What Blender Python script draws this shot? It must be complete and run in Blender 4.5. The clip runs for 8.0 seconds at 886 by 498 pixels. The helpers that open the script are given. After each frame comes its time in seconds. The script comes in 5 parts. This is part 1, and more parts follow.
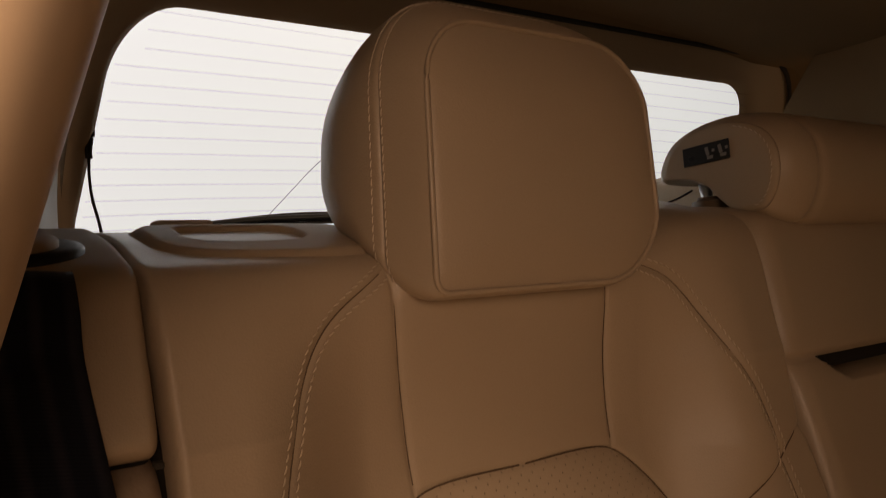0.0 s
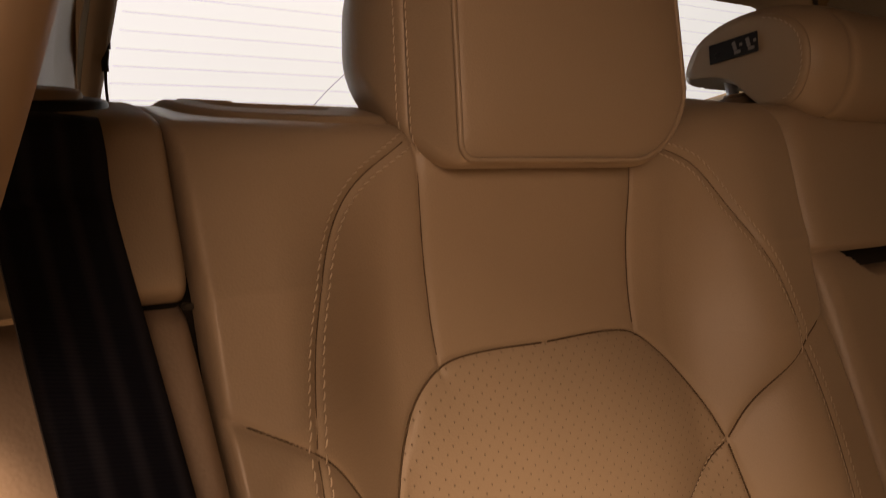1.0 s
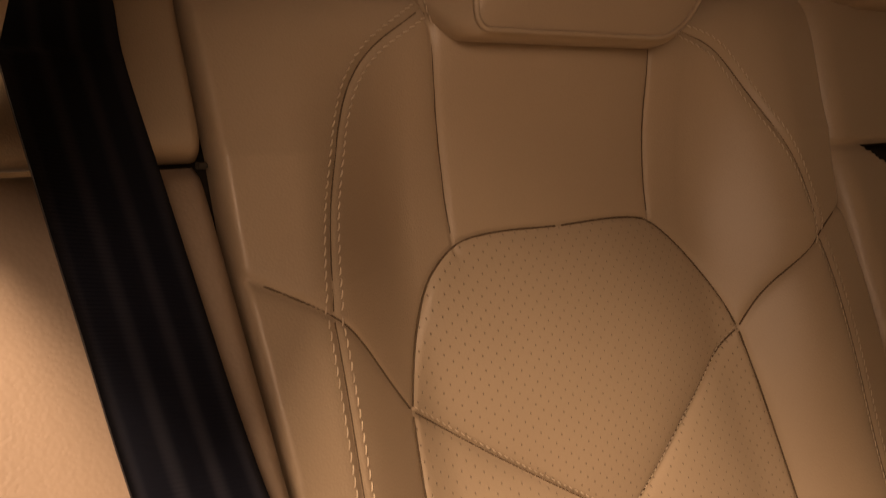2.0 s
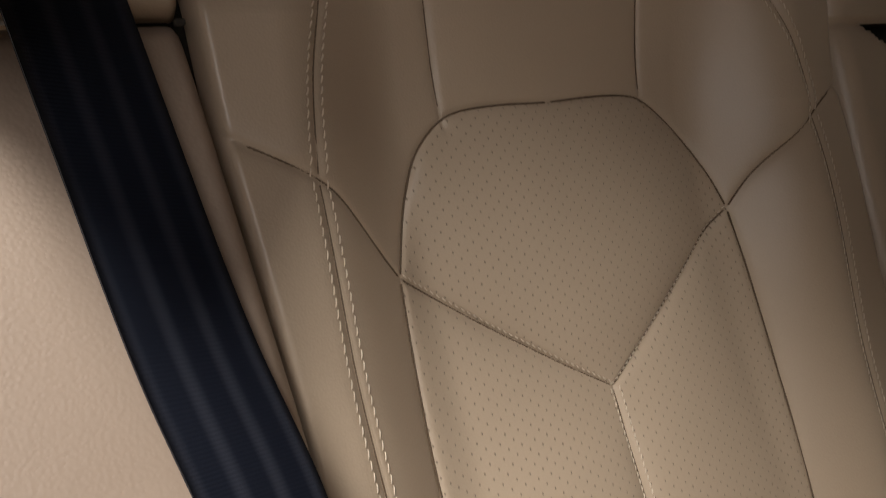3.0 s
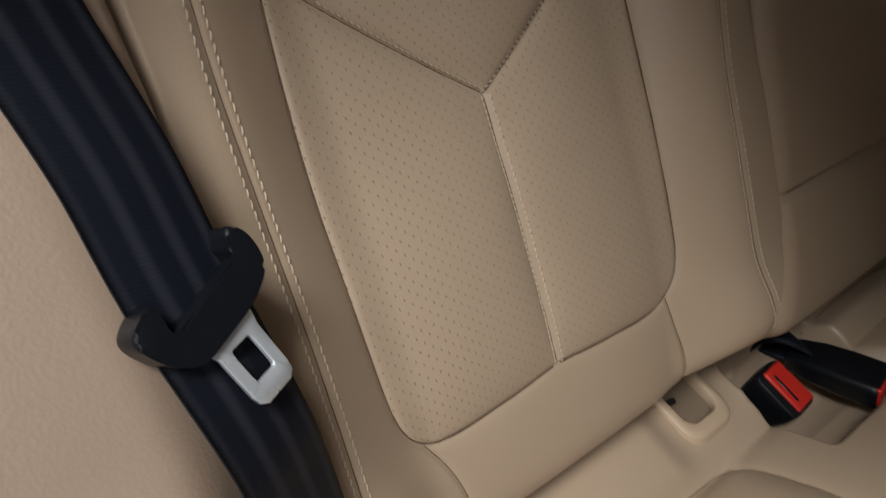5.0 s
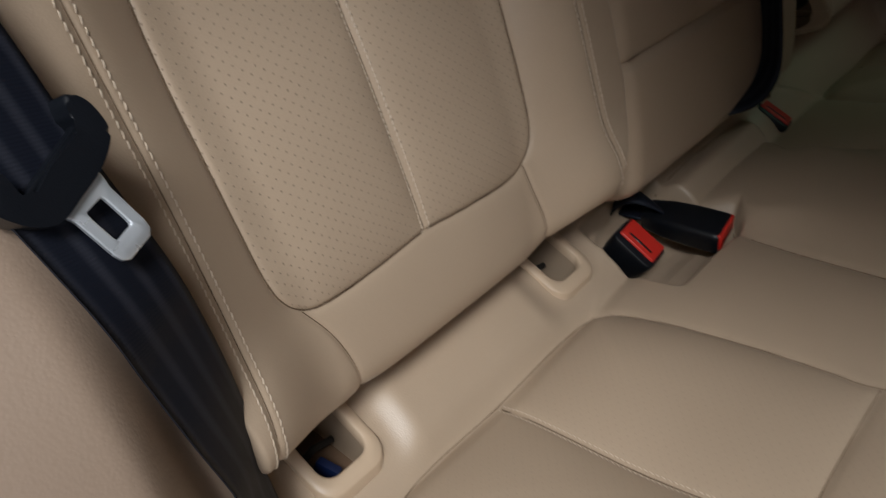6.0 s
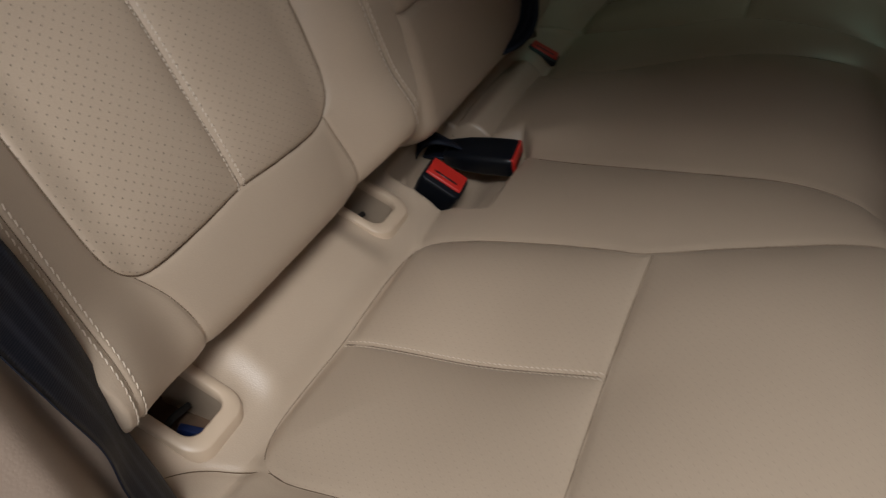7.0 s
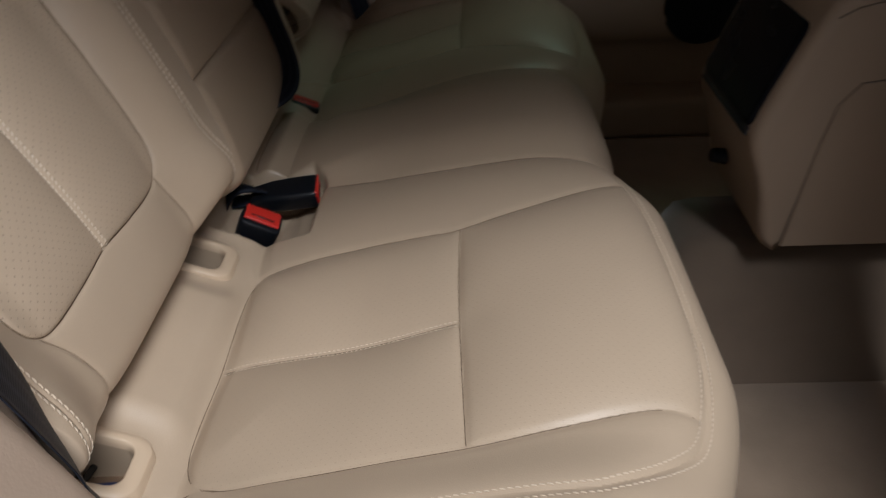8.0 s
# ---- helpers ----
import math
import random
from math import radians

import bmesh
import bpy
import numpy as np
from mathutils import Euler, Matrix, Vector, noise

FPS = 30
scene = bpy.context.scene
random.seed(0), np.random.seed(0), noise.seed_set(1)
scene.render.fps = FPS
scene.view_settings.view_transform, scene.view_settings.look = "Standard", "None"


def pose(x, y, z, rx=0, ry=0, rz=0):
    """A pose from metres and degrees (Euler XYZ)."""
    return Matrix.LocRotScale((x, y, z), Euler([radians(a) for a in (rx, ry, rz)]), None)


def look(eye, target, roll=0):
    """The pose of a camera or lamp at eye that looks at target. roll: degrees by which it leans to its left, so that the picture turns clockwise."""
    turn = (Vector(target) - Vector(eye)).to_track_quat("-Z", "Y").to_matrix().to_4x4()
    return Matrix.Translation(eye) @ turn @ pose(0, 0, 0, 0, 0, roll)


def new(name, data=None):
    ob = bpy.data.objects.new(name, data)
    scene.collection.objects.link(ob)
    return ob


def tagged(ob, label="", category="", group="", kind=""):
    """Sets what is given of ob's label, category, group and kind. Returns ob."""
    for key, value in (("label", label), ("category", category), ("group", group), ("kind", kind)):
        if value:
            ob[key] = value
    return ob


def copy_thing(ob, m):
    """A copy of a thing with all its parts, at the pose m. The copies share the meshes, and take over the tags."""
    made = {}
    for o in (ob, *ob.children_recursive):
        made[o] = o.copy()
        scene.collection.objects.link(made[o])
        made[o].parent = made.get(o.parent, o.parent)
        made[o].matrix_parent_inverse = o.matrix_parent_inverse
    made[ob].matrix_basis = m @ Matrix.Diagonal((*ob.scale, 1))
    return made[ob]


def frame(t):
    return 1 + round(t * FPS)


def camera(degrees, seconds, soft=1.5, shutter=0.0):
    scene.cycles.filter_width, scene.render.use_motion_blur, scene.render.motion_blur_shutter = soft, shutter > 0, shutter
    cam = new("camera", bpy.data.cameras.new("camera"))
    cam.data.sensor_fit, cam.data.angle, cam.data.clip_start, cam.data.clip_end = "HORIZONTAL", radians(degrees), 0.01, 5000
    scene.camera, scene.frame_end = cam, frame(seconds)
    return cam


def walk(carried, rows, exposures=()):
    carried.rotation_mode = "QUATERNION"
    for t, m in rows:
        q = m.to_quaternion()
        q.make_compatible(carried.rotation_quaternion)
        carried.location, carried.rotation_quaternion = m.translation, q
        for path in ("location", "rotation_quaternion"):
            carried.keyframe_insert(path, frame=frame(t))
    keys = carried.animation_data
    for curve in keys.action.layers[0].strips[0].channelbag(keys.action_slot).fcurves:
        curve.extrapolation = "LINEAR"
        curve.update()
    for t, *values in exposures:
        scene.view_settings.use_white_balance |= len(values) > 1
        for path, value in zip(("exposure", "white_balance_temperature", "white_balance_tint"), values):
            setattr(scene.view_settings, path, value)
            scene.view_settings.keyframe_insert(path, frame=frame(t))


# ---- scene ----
cam = camera(62.1, 8.0, soft=1.1, shutter=0.4)
PATH = [
    (0, (-0.289, -0.206, 0.936), (0.816, 1.46, 0.97), -2.7),
    (0.5, (-0.293, -0.203, 0.914), (0.791, 1.477, 0.893), -2.7),
    (1, (-0.294, -0.2, 0.89), (0.773, 1.489, 0.798), -2.7),
    (1.5, (-0.298, -0.195, 0.874), (0.755, 1.496, 0.693), -2.6),
    (3, (-0.296, -0.206, 0.834), (0.704, 1.457, 0.348), -3.1),
    (3.5, (-0.293, -0.212, 0.825), (0.703, 1.411, 0.215), -3.3),
    (4, (-0.294, -0.223, 0.813), (0.707, 1.345, 0.079), -3.4),
    (4.2, (-0.297, -0.217, 0.81), (0.733, 1.295, 0.002), -2.5),
    (5.3, (-0.29, -0.244, 0.784), (0.779, 1.054, -0.297), -2.6),
    (5.5, (-0.291, -0.252, 0.785), (0.793, 0.989, -0.348), -2.5),
    (6, (-0.301, -0.28, 0.778), (0.854, 0.82, -0.43), -2.8),
    (6.5, (-0.316, -0.303, 0.775), (0.936, 0.635, -0.471), -3.4),
    (7, (-0.347, -0.323, 0.776), (1.039, 0.392, -0.476), -3.4),
    (7.5, (-0.418, -0.318, 0.785), (1.106, 0.115, -0.435), -3.2),
    (8, (-0.487, -0.279, 0.799), (1.154, -0.188, -0.341), -3.5),
]
EXPOSURES = [(0.0, -0.06, 13200, 35), (1.0, 0.04, 14200, 39), (1.7, 0.15, 14800, 41), (2.8, 0.07, 6450, 10), (4.2, -0.2, 6400, 10), (5.3, -0.36, 6200, 9), (7.0, -0.42, 5900, 10), (8.0, -0.14, 5850, 10)]
walk(cam, [(t, look(eye, target, roll)) for t, eye, target, roll in PATH], EXPOSURES)

# ---- light ----
world = bpy.data.worlds.new("garage_air")
scene.world = world
world.use_nodes = True
world.node_tree.nodes["Background"].inputs[0].default_value = (1.0, 0.97, 0.92, 1)
world.node_tree.nodes["Background"].inputs[1].default_value = 0.16


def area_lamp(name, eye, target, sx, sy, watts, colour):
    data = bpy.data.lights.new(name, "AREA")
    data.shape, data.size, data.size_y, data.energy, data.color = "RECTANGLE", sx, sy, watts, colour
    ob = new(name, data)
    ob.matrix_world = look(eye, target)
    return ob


area_lamp("unseen_light", (-1.66, -1.22, 3.10), (-0.1, -0.15, 0.45), 1.0, 0.9, 136, (1.0, 0.96, 0.90))
# Added fill from the front, no such lamp seen: lifts belt and side trim.
area_lamp("unseen_light", (-1.45, -2.95, 1.65), (0.0, 0.1, 0.8), 1.7, 1.1, 24, (1.0, 0.94, 0.92))
# Added light beyond the far window, puts a green cast on the far seat.
area_lamp("unseen_light", (2.25, -0.95, 2.95), (0.80, -0.45, 0.35), 1.0, 1.0, 75, (0.93, 1.0, 0.90))

# ---- materials ----


def nodes_of(name):
    m = bpy.data.materials.new(name)
    m.use_nodes = True
    nt = m.node_tree
    return m, nt, nt.nodes["Principled BSDF"]


def link(nt, a, b):
    nt.links.new(a, b)


def math_node(nt, op, a, b=None, c=None):
    n = nt.nodes.new("ShaderNodeMath")
    n.operation = op
    for k, v in enumerate((a, b, c)):
        if v is None:
            continue
        if isinstance(v, (int, float)):
            n.inputs[k].default_value = v
        else:
            nt.links.new(v, n.inputs[k])
    return n.outputs[0]


def tint_mix(nt, fac, a, b):
    n = nt.nodes.new("ShaderNodeMix")
    n.data_type = "RGBA"
    if isinstance(fac, (int, float)):
        n.inputs[0].default_value = fac
    else:
        nt.links.new(fac, n.inputs[0])
    for k, v in ((6, a), (7, b)):
        if isinstance(v, tuple):
            n.inputs[k].default_value = (*v, 1)
        else:
            nt.links.new(v, n.inputs[k])
    return n.outputs[2]


def surface(name, colour, rough=0.5, grain=900.0, grain_bump=0.1, mottle=12.0, vary=0.12, metal=0.0, cell=False, holes=False, depth=0.7, sheen=0.0, coat=0.0, gloss=0.5):
    """A procedural surface: slow mottling of the colour and a fine grain as relief, in metres of the object's own space."""
    m, nt, p = nodes_of(name)
    tc = nt.nodes.new("ShaderNodeTexCoord")
    slow = nt.nodes.new("ShaderNodeTexNoise")
    slow.inputs["Scale"].default_value, slow.inputs["Detail"].default_value = mottle, 4
    link(nt, tc.outputs["Object"], slow.inputs["Vector"])
    if cell:
        fine = nt.nodes.new("ShaderNodeTexVoronoi")
        fine.feature = "SMOOTH_F1"
        fine.inputs["Scale"].default_value = grain
        height = fine.outputs["Distance"]
    else:
        fine = nt.nodes.new("ShaderNodeTexNoise")
        fine.inputs["Scale"].default_value, fine.inputs["Detail"].default_value = grain, 3
        height = fine.outputs["Fac"]
    link(nt, tc.outputs["Object"], fine.inputs["Vector"])
    dark = tuple(c * (1 - vary) for c in colour)
    light = tuple(min(1, c * (1 + vary)) for c in colour)
    col = tint_mix(nt, slow.outputs["Fac"], dark, light)
    col = tint_mix(nt, math_node(nt, "MULTIPLY", height, 0.25), col, tuple(c * 0.8 for c in colour))
    bump = nt.nodes.new("ShaderNodeBump")
    bump.inputs["Strength"].default_value, bump.inputs["Distance"].default_value = grain_bump, 0.0006
    link(nt, height, bump.inputs["Height"])
    normal = bump.outputs[0]
    if holes:
        uv = nt.nodes.new("ShaderNodeUVMap")
        sep = nt.nodes.new("ShaderNodeSeparateXYZ")
        link(nt, uv.outputs[0], sep.inputs[0])
        px, py = holes
        row = math_node(nt, "DIVIDE", sep.outputs[1], py)
        odd = math_node(nt, "MULTIPLY", math_node(nt, "MODULO", math_node(nt, "FLOOR", row), 2.0), 0.5)
        colm = math_node(nt, "ADD", math_node(nt, "DIVIDE", sep.outputs[0], px), odd)
        dx = math_node(nt, "MULTIPLY", math_node(nt, "SUBTRACT", math_node(nt, "FRACT", colm), 0.5), px / 0.00050)
        dy = math_node(nt, "MULTIPLY", math_node(nt, "SUBTRACT", math_node(nt, "FRACT", row), 0.5), py / 0.00088)
        r2 = math_node(nt, "ADD", math_node(nt, "MULTIPLY", dx, dx), math_node(nt, "MULTIPLY", dy, dy))
        hole = math_node(nt, "SUBTRACT", 1.0, math_node(nt, "SMOOTH_MIN", r2, 1.0, 0.3))
        hole = math_node(nt, "MAXIMUM", hole, 0.0)
        col = tint_mix(nt, math_node(nt, "MULTIPLY", hole, depth), col, tuple(c * 0.18 for c in colour))
        b2 = nt.nodes.new("ShaderNodeBump")
        b2.invert = True
        b2.inputs["Strength"].default_value, b2.inputs["Distance"].default_value = depth * 0.8, 0.0012
        link(nt, hole, b2.inputs["Height"])
        link(nt, normal, b2.inputs["Normal"])
        normal = b2.outputs[0]
    link(nt, col, p.inputs["Base Color"])
    link(nt, normal, p.inputs["Normal"])
    rr = math_node(nt, "ADD", math_node(nt, "MULTIPLY", math_node(nt, "SUBTRACT", slow.outputs["Fac"], 0.5), 0.18), rough)
    link(nt, rr, p.inputs["Roughness"])
    p.inputs["Metallic"].default_value = metal
    p.inputs["Sheen Weight"].default_value = sheen
    p.inputs["Coat Weight"].default_value = coat
    p.inputs["Specular IOR Level"].default_value = gloss
    return m


BEIGE = (0.45, 0.350, 0.255)
leather = surface("beige_leather", BEIGE, 0.35, 1000, 0.17, 9, 0.07, cell=True)
perforated = surface("beige_perforated_leather", BEIGE, 0.42, 1000, 0.16, 9, 0.07, cell=True, holes=(0.0088, 0.0040), depth=0.70)
perforated_soft = surface("beige_fine_perforated_leather", BEIGE, 0.40, 1000, 0.16, 9, 0.07, cell=True, holes=(0.0088, 0.0040), depth=0.20)
grained = surface("beige_grained_vinyl", (0.33, 0.247, 0.186), 0.48, 640, 0.26, 8, 0.06, cell=True)
smooth_trim = surface("beige_smooth_plastic", (0.43, 0.315, 0.225), 0.5, 1800, 0.03, 9, 0.05)
hard_trim = surface("beige_moulded_plastic", (0.41, 0.315, 0.225), 0.55, 1400, 0.18, 14, 0.06, cell=True)
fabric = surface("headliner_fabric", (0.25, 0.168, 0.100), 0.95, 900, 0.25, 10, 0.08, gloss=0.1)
thread = surface("pale_thread", (0.68, 0.58, 0.46), 0.6, 3000, 0.2, 60, 0.1)
# Beige darkened for the console: part of its shade is in this colour.
shaded_skin = surface("shaded_console_beige", (0.31, 0.232, 0.172), 0.5, 900, 0.15, 10, 0.07, cell=True)
brown_plastic = surface("dark_brown_plastic", (0.15, 0.095, 0.06), 0.5, 1400, 0.1, 14, 0.08)
iso_plastic = surface("pale_guide_plastic", (0.56, 0.43, 0.305), 0.4, 1500, 0.08, 20, 0.05)
black_plastic = surface("black_plastic", (0.006, 0.0075, 0.011), 0.38, 1300, 0.15, 25, 0.2, cell=True, gloss=0.35)
dark_rubber = surface("dark_rubber", (0.02, 0.018, 0.016), 0.7, 700, 0.2, 20, 0.2)
red_plastic = surface("red_plastic", (0.62, 0.03, 0.02), 0.35, 1200, 0.05, 30, 0.08)
steel = surface("bright_steel", (0.80, 0.86, 0.93), 0.30, 1500, 0.05, 30, 0.06, metal=0.6)
chrome = surface("chrome", (0.8, 0.8, 0.8), 0.12, 900, 0.02, 30, 0.03, metal=1.0)
carpet = surface("brown_carpet", (0.15, 0.11, 0.08), 0.95, 420, 0.9, 16, 0.2, sheen=0.3)
mat_pile = surface("beige_mat_pile", (0.36, 0.272, 0.20), 0.95, 420, 0.9, 14, 0.26, sheen=0.3)
# Crease shade put into a colour, for dark tubes laid in the seams.
crease_shade = surface("seam_shade_brown", (0.14, 0.098, 0.064), 0.8, 900, 0.1, 20, 0.1, gloss=0.1)
# Near-black that stands in for shade in gaps and behind the seats.
shade_brown = surface("shade_dark_brown", (0.03, 0.024, 0.018), 0.9, 300, 0.3, 20, 0.2)
blue_plastic = surface("blue_plastic", (0.007, 0.018, 0.075), 0.4, 900, 0.1, 20, 0.1)
tag_white = surface("pale_print", (0.26, 0.26, 0.26), 0.6, 900, 0.05, 20, 0.05)
label_black = surface("label_black", (0.006, 0.006, 0.008), 0.35, 900, 0.03, 20, 0.1)
screen_gloss = surface("black_screen", (0.003, 0.004, 0.008), 0.25, 900, 0.0, 20, 0.1, gloss=0.12)
wire_black = surface("wire_black", (0.01, 0.01, 0.01), 0.5, 900, 0.05, 20, 0.1)


def webbing_material():
    m, nt, p = nodes_of("black_webbing")
    uv = nt.nodes.new("ShaderNodeUVMap")
    sep = nt.nodes.new("ShaderNodeSeparateXYZ")
    link(nt, uv.outputs[0], sep.inputs[0])
    u, v = sep.outputs[0], sep.outputs[1]
    bands = math_node(nt, "SINE", math_node(nt, "MULTIPLY", u, 2 * math.pi / 0.0135))
    bands = math_node(nt, "SMOOTH_MAX", bands, 0.0, 0.3)
    ribs = math_node(nt, "SINE", math_node(nt, "ADD", math_node(nt, "MULTIPLY", v, 2 * math.pi / 0.0016), math_node(nt, "MULTIPLY", u, 900.0)))
    tc = nt.nodes.new("ShaderNodeTexCoord")
    noi = nt.nodes.new("ShaderNodeTexNoise")
    noi.inputs["Scale"].default_value = 1500
    link(nt, tc.outputs["Object"], noi.inputs["Vector"])
    h = math_node(nt, "ADD", ribs, math_node(nt, "MULTIPLY", noi.outputs["Fac"], 1.2))
    bump = nt.nodes.new("ShaderNodeBump")
    bump.inputs["Strength"].default_value, bump.inputs["Distance"].default_value = 0.16, 0.0004
    link(nt, h, bump.inputs["Height"])
    link(nt, bump.outputs[0], p.inputs["Normal"])
    col = tint_mix(nt, math_node(nt, "MULTIPLY", bands, 0.60), (0.0072, 0.0084, 0.0145), (0.032, 0.034, 0.046))
    link(nt, col, p.inputs["Base Color"])
    p.inputs["Roughness"].default_value = 0.55
    p.inputs["Sheen Weight"].default_value = 0.0
    p.inputs["Specular IOR Level"].default_value = 0.24
    p.inputs["Specular Tint"].default_value = (0.65, 0.8, 1.0, 1)
    return m


webbing = webbing_material()


def glass_material():
    m, nt, p = nodes_of("window_glass")
    p.inputs["Base Color"].default_value = (0.95, 0.97, 0.97, 1)
    p.inputs["Roughness"].default_value = 0.02
    p.inputs["Transmission Weight"].default_value = 1.0
    p.inputs["IOR"].default_value = 1.02
    return m


glass = glass_material()


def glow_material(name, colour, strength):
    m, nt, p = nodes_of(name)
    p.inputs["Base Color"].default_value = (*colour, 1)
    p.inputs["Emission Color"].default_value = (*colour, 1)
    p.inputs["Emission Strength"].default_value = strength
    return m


# Emissive backdrop for the bright outside; blue offsets the warm white balance.
glowing_backdrop = glow_material("backdrop_glow", (0.405, 0.665, 1.0), 0.31)

# ---- mesh helpers ----


def mesh_object(name, verts, faces, material, parent=None, label="", smooth=True, uvs=None):
    me = bpy.data.meshes.new(name)
    me.from_pydata([tuple(v) for v in verts], [], [tuple(int(i) for i in f) for f in faces])
    me.materials.append(material)
    if smooth:
        me.polygons.foreach_set("use_smooth", [True] * len(me.polygons))
    if uvs is not None:
        layer = me.uv_layers.new(name="UVMap")
        idx = np.empty(len(me.loops), dtype=np.int32)
        me.loops.foreach_get("vertex_index", idx)
        layer.data.foreach_set("uv", np.asarray(uvs, dtype=np.float32)[idx].ravel())
    me.update()
    ob = new(name, me)
    ob.parent = parent
    if label:
        ob["label"] = label
    return ob


def part(name, bm, material, parent, label=""):
    bmesh.ops.recalc_face_normals(bm, faces=bm.faces)
    me = bpy.data.meshes.new(name)
    bm.to_mesh(me)
    bm.free()
    me.materials.append(material)
    me.polygons.foreach_set("use_smooth", [True] * len(me.polygons))
    try:
        me.set_sharp_from_angle(angle=radians(40))
    except AttributeError:
        pass
    ob = new(name, me)
    ob.parent = parent
    if label:
        ob["label"] = label
    return ob


def thing(name, label, category, group="", kind="", at=(0, 0, 0)):
    ob = new(name)
    ob.empty_display_size = 0.05
    return tagged(ob, label, category, group, kind)


def box(bm, size, m, bevel=0.0, segments=2):
    made = bmesh.ops.create_cube(bm, size=1.0, matrix=m @ Matrix.Diagonal((*size, 1)))
    if bevel:
        es = list({e for v in made["verts"] for e in v.link_edges})
        bmesh.ops.bevel(bm, geom=es, offset=bevel, segments=segments, affect="EDGES", profile=0.6)
    return bm


def spline(points, step):
    """Catmull-Rom through the points, resampled at an even step. Any dimension."""
    p = np.asarray(points, float)
    ext = np.vstack([2 * p[0] - p[1], p, 2 * p[-1] - p[-2]])
    out = []
    for i in range(1, len(ext) - 2):
        a, b, c, d = ext[i - 1], ext[i], ext[i + 1], ext[i + 2]
        for t in np.linspace(0, 1, 24, endpoint=False):
            out.append(0.5 * (2 * b + (c - a) * t + (2 * a - 5 * b + 4 * c - d) * t * t + (3 * b - a - 3 * c + d) * t ** 3))
    out.append(p[-1])
    out = np.array(out)
    length = np.concatenate([[0], np.cumsum(np.linalg.norm(np.diff(out, axis=0), axis=1))])
    n = max(2, int(round(length[-1] / step)) + 1)
    at = np.linspace(0, length[-1], n)
    return np.stack([np.interp(at, length, out[:, k]) for k in range(out.shape[1])], axis=1)


def smooth(a, b, x):
    t = np.clip((x - a) / (b - a), 0, 1)
    return t * t * (3 - 2 * t)


def distance_to(lines, X, Y):
    """Distance in the plane from every grid point to the nearest of the polylines."""
    best = np.full(X.shape, 9.0)
    for line in lines:
        for (ax, ay), (bx, by) in zip(line[:-1], line[1:]):
            dx, dy = bx - ax, by - ay
            t = np.clip(((X - ax) * dx + (Y - ay) * dy) / (dx * dx + dy * dy + 1e-12), 0, 1)
            best = np.minimum(best, np.hypot(X - ax - t * dx, Y - ay - t * dy))
    return best


def inside(poly, X, Y):
    """Which grid points lie within the polygon."""
    res = np.zeros(X.shape, bool)
    n = len(poly)
    for i in range(n):
        (x1, y1), (x2, y2) = poly[i], poly[(i + 1) % n]
        cross = ((y1 > Y) != (y2 > Y)) & (X < (x2 - x1) * (Y - y1) / (y2 - y1 + 1e-12) + x1)
        res ^= cross
    return res


def grid_parts(V, UV, region, names, parent):
    """Cuts one grid of places into a mesh for each region; names maps a region to (name, material, label)."""
    rows, cols = V.shape[:2]
    idx = np.arange(rows * cols).reshape(rows, cols)
    quads = np.stack([idx[:-1, :-1], idx[:-1, 1:], idx[1:, 1:], idx[1:, :-1]], axis=-1).reshape(-1, 4)
    reg = region[:-1, :-1].ravel()
    flat, uvf = V.reshape(-1, 3), UV.reshape(-1, 2)
    for key, (name, material, label) in names.items():
        q = quads[reg == key]
        if not len(q):
            continue
        used, inv = np.unique(q, return_inverse=True)
        mesh_object(name, flat[used], inv.reshape(-1, 4), material, parent, label, uvs=uvf[used])


def tube(name, points, radius, material, parent=None, label="", sides=8, closed=False):
    pts = np.asarray(points, float)
    n = len(pts)
    verts, faces = [], []
    for i in range(n):
        a = pts[(i - 1) % n] if (closed or i > 0) else pts[i]
        b = pts[(i + 1) % n] if (closed or i < n - 1) else pts[i]
        d = Vector(b - a).normalized()
        side = d.cross(Vector((0.13, 0.21, 0.97))).normalized()
        up = side.cross(d)
        r = radius[i] if hasattr(radius, "__len__") else radius
        for k in range(sides):
            ang = 2 * math.pi * k / sides
            verts.append(Vector(pts[i]) + r * (math.cos(ang) * side + math.sin(ang) * up))
    for i in range(n if closed else n - 1):
        j = (i + 1) % n
        for k in range(sides):
            faces.append((i * sides + k, i * sides + (k + 1) % sides, j * sides + (k + 1) % sides, j * sides + k))
    if not closed:
        faces.append(tuple(range(sides))[::-1])
        faces.append(tuple((n - 1) * sides + k for k in range(sides)))
    return mesh_object(name, verts, faces, material, parent, label)


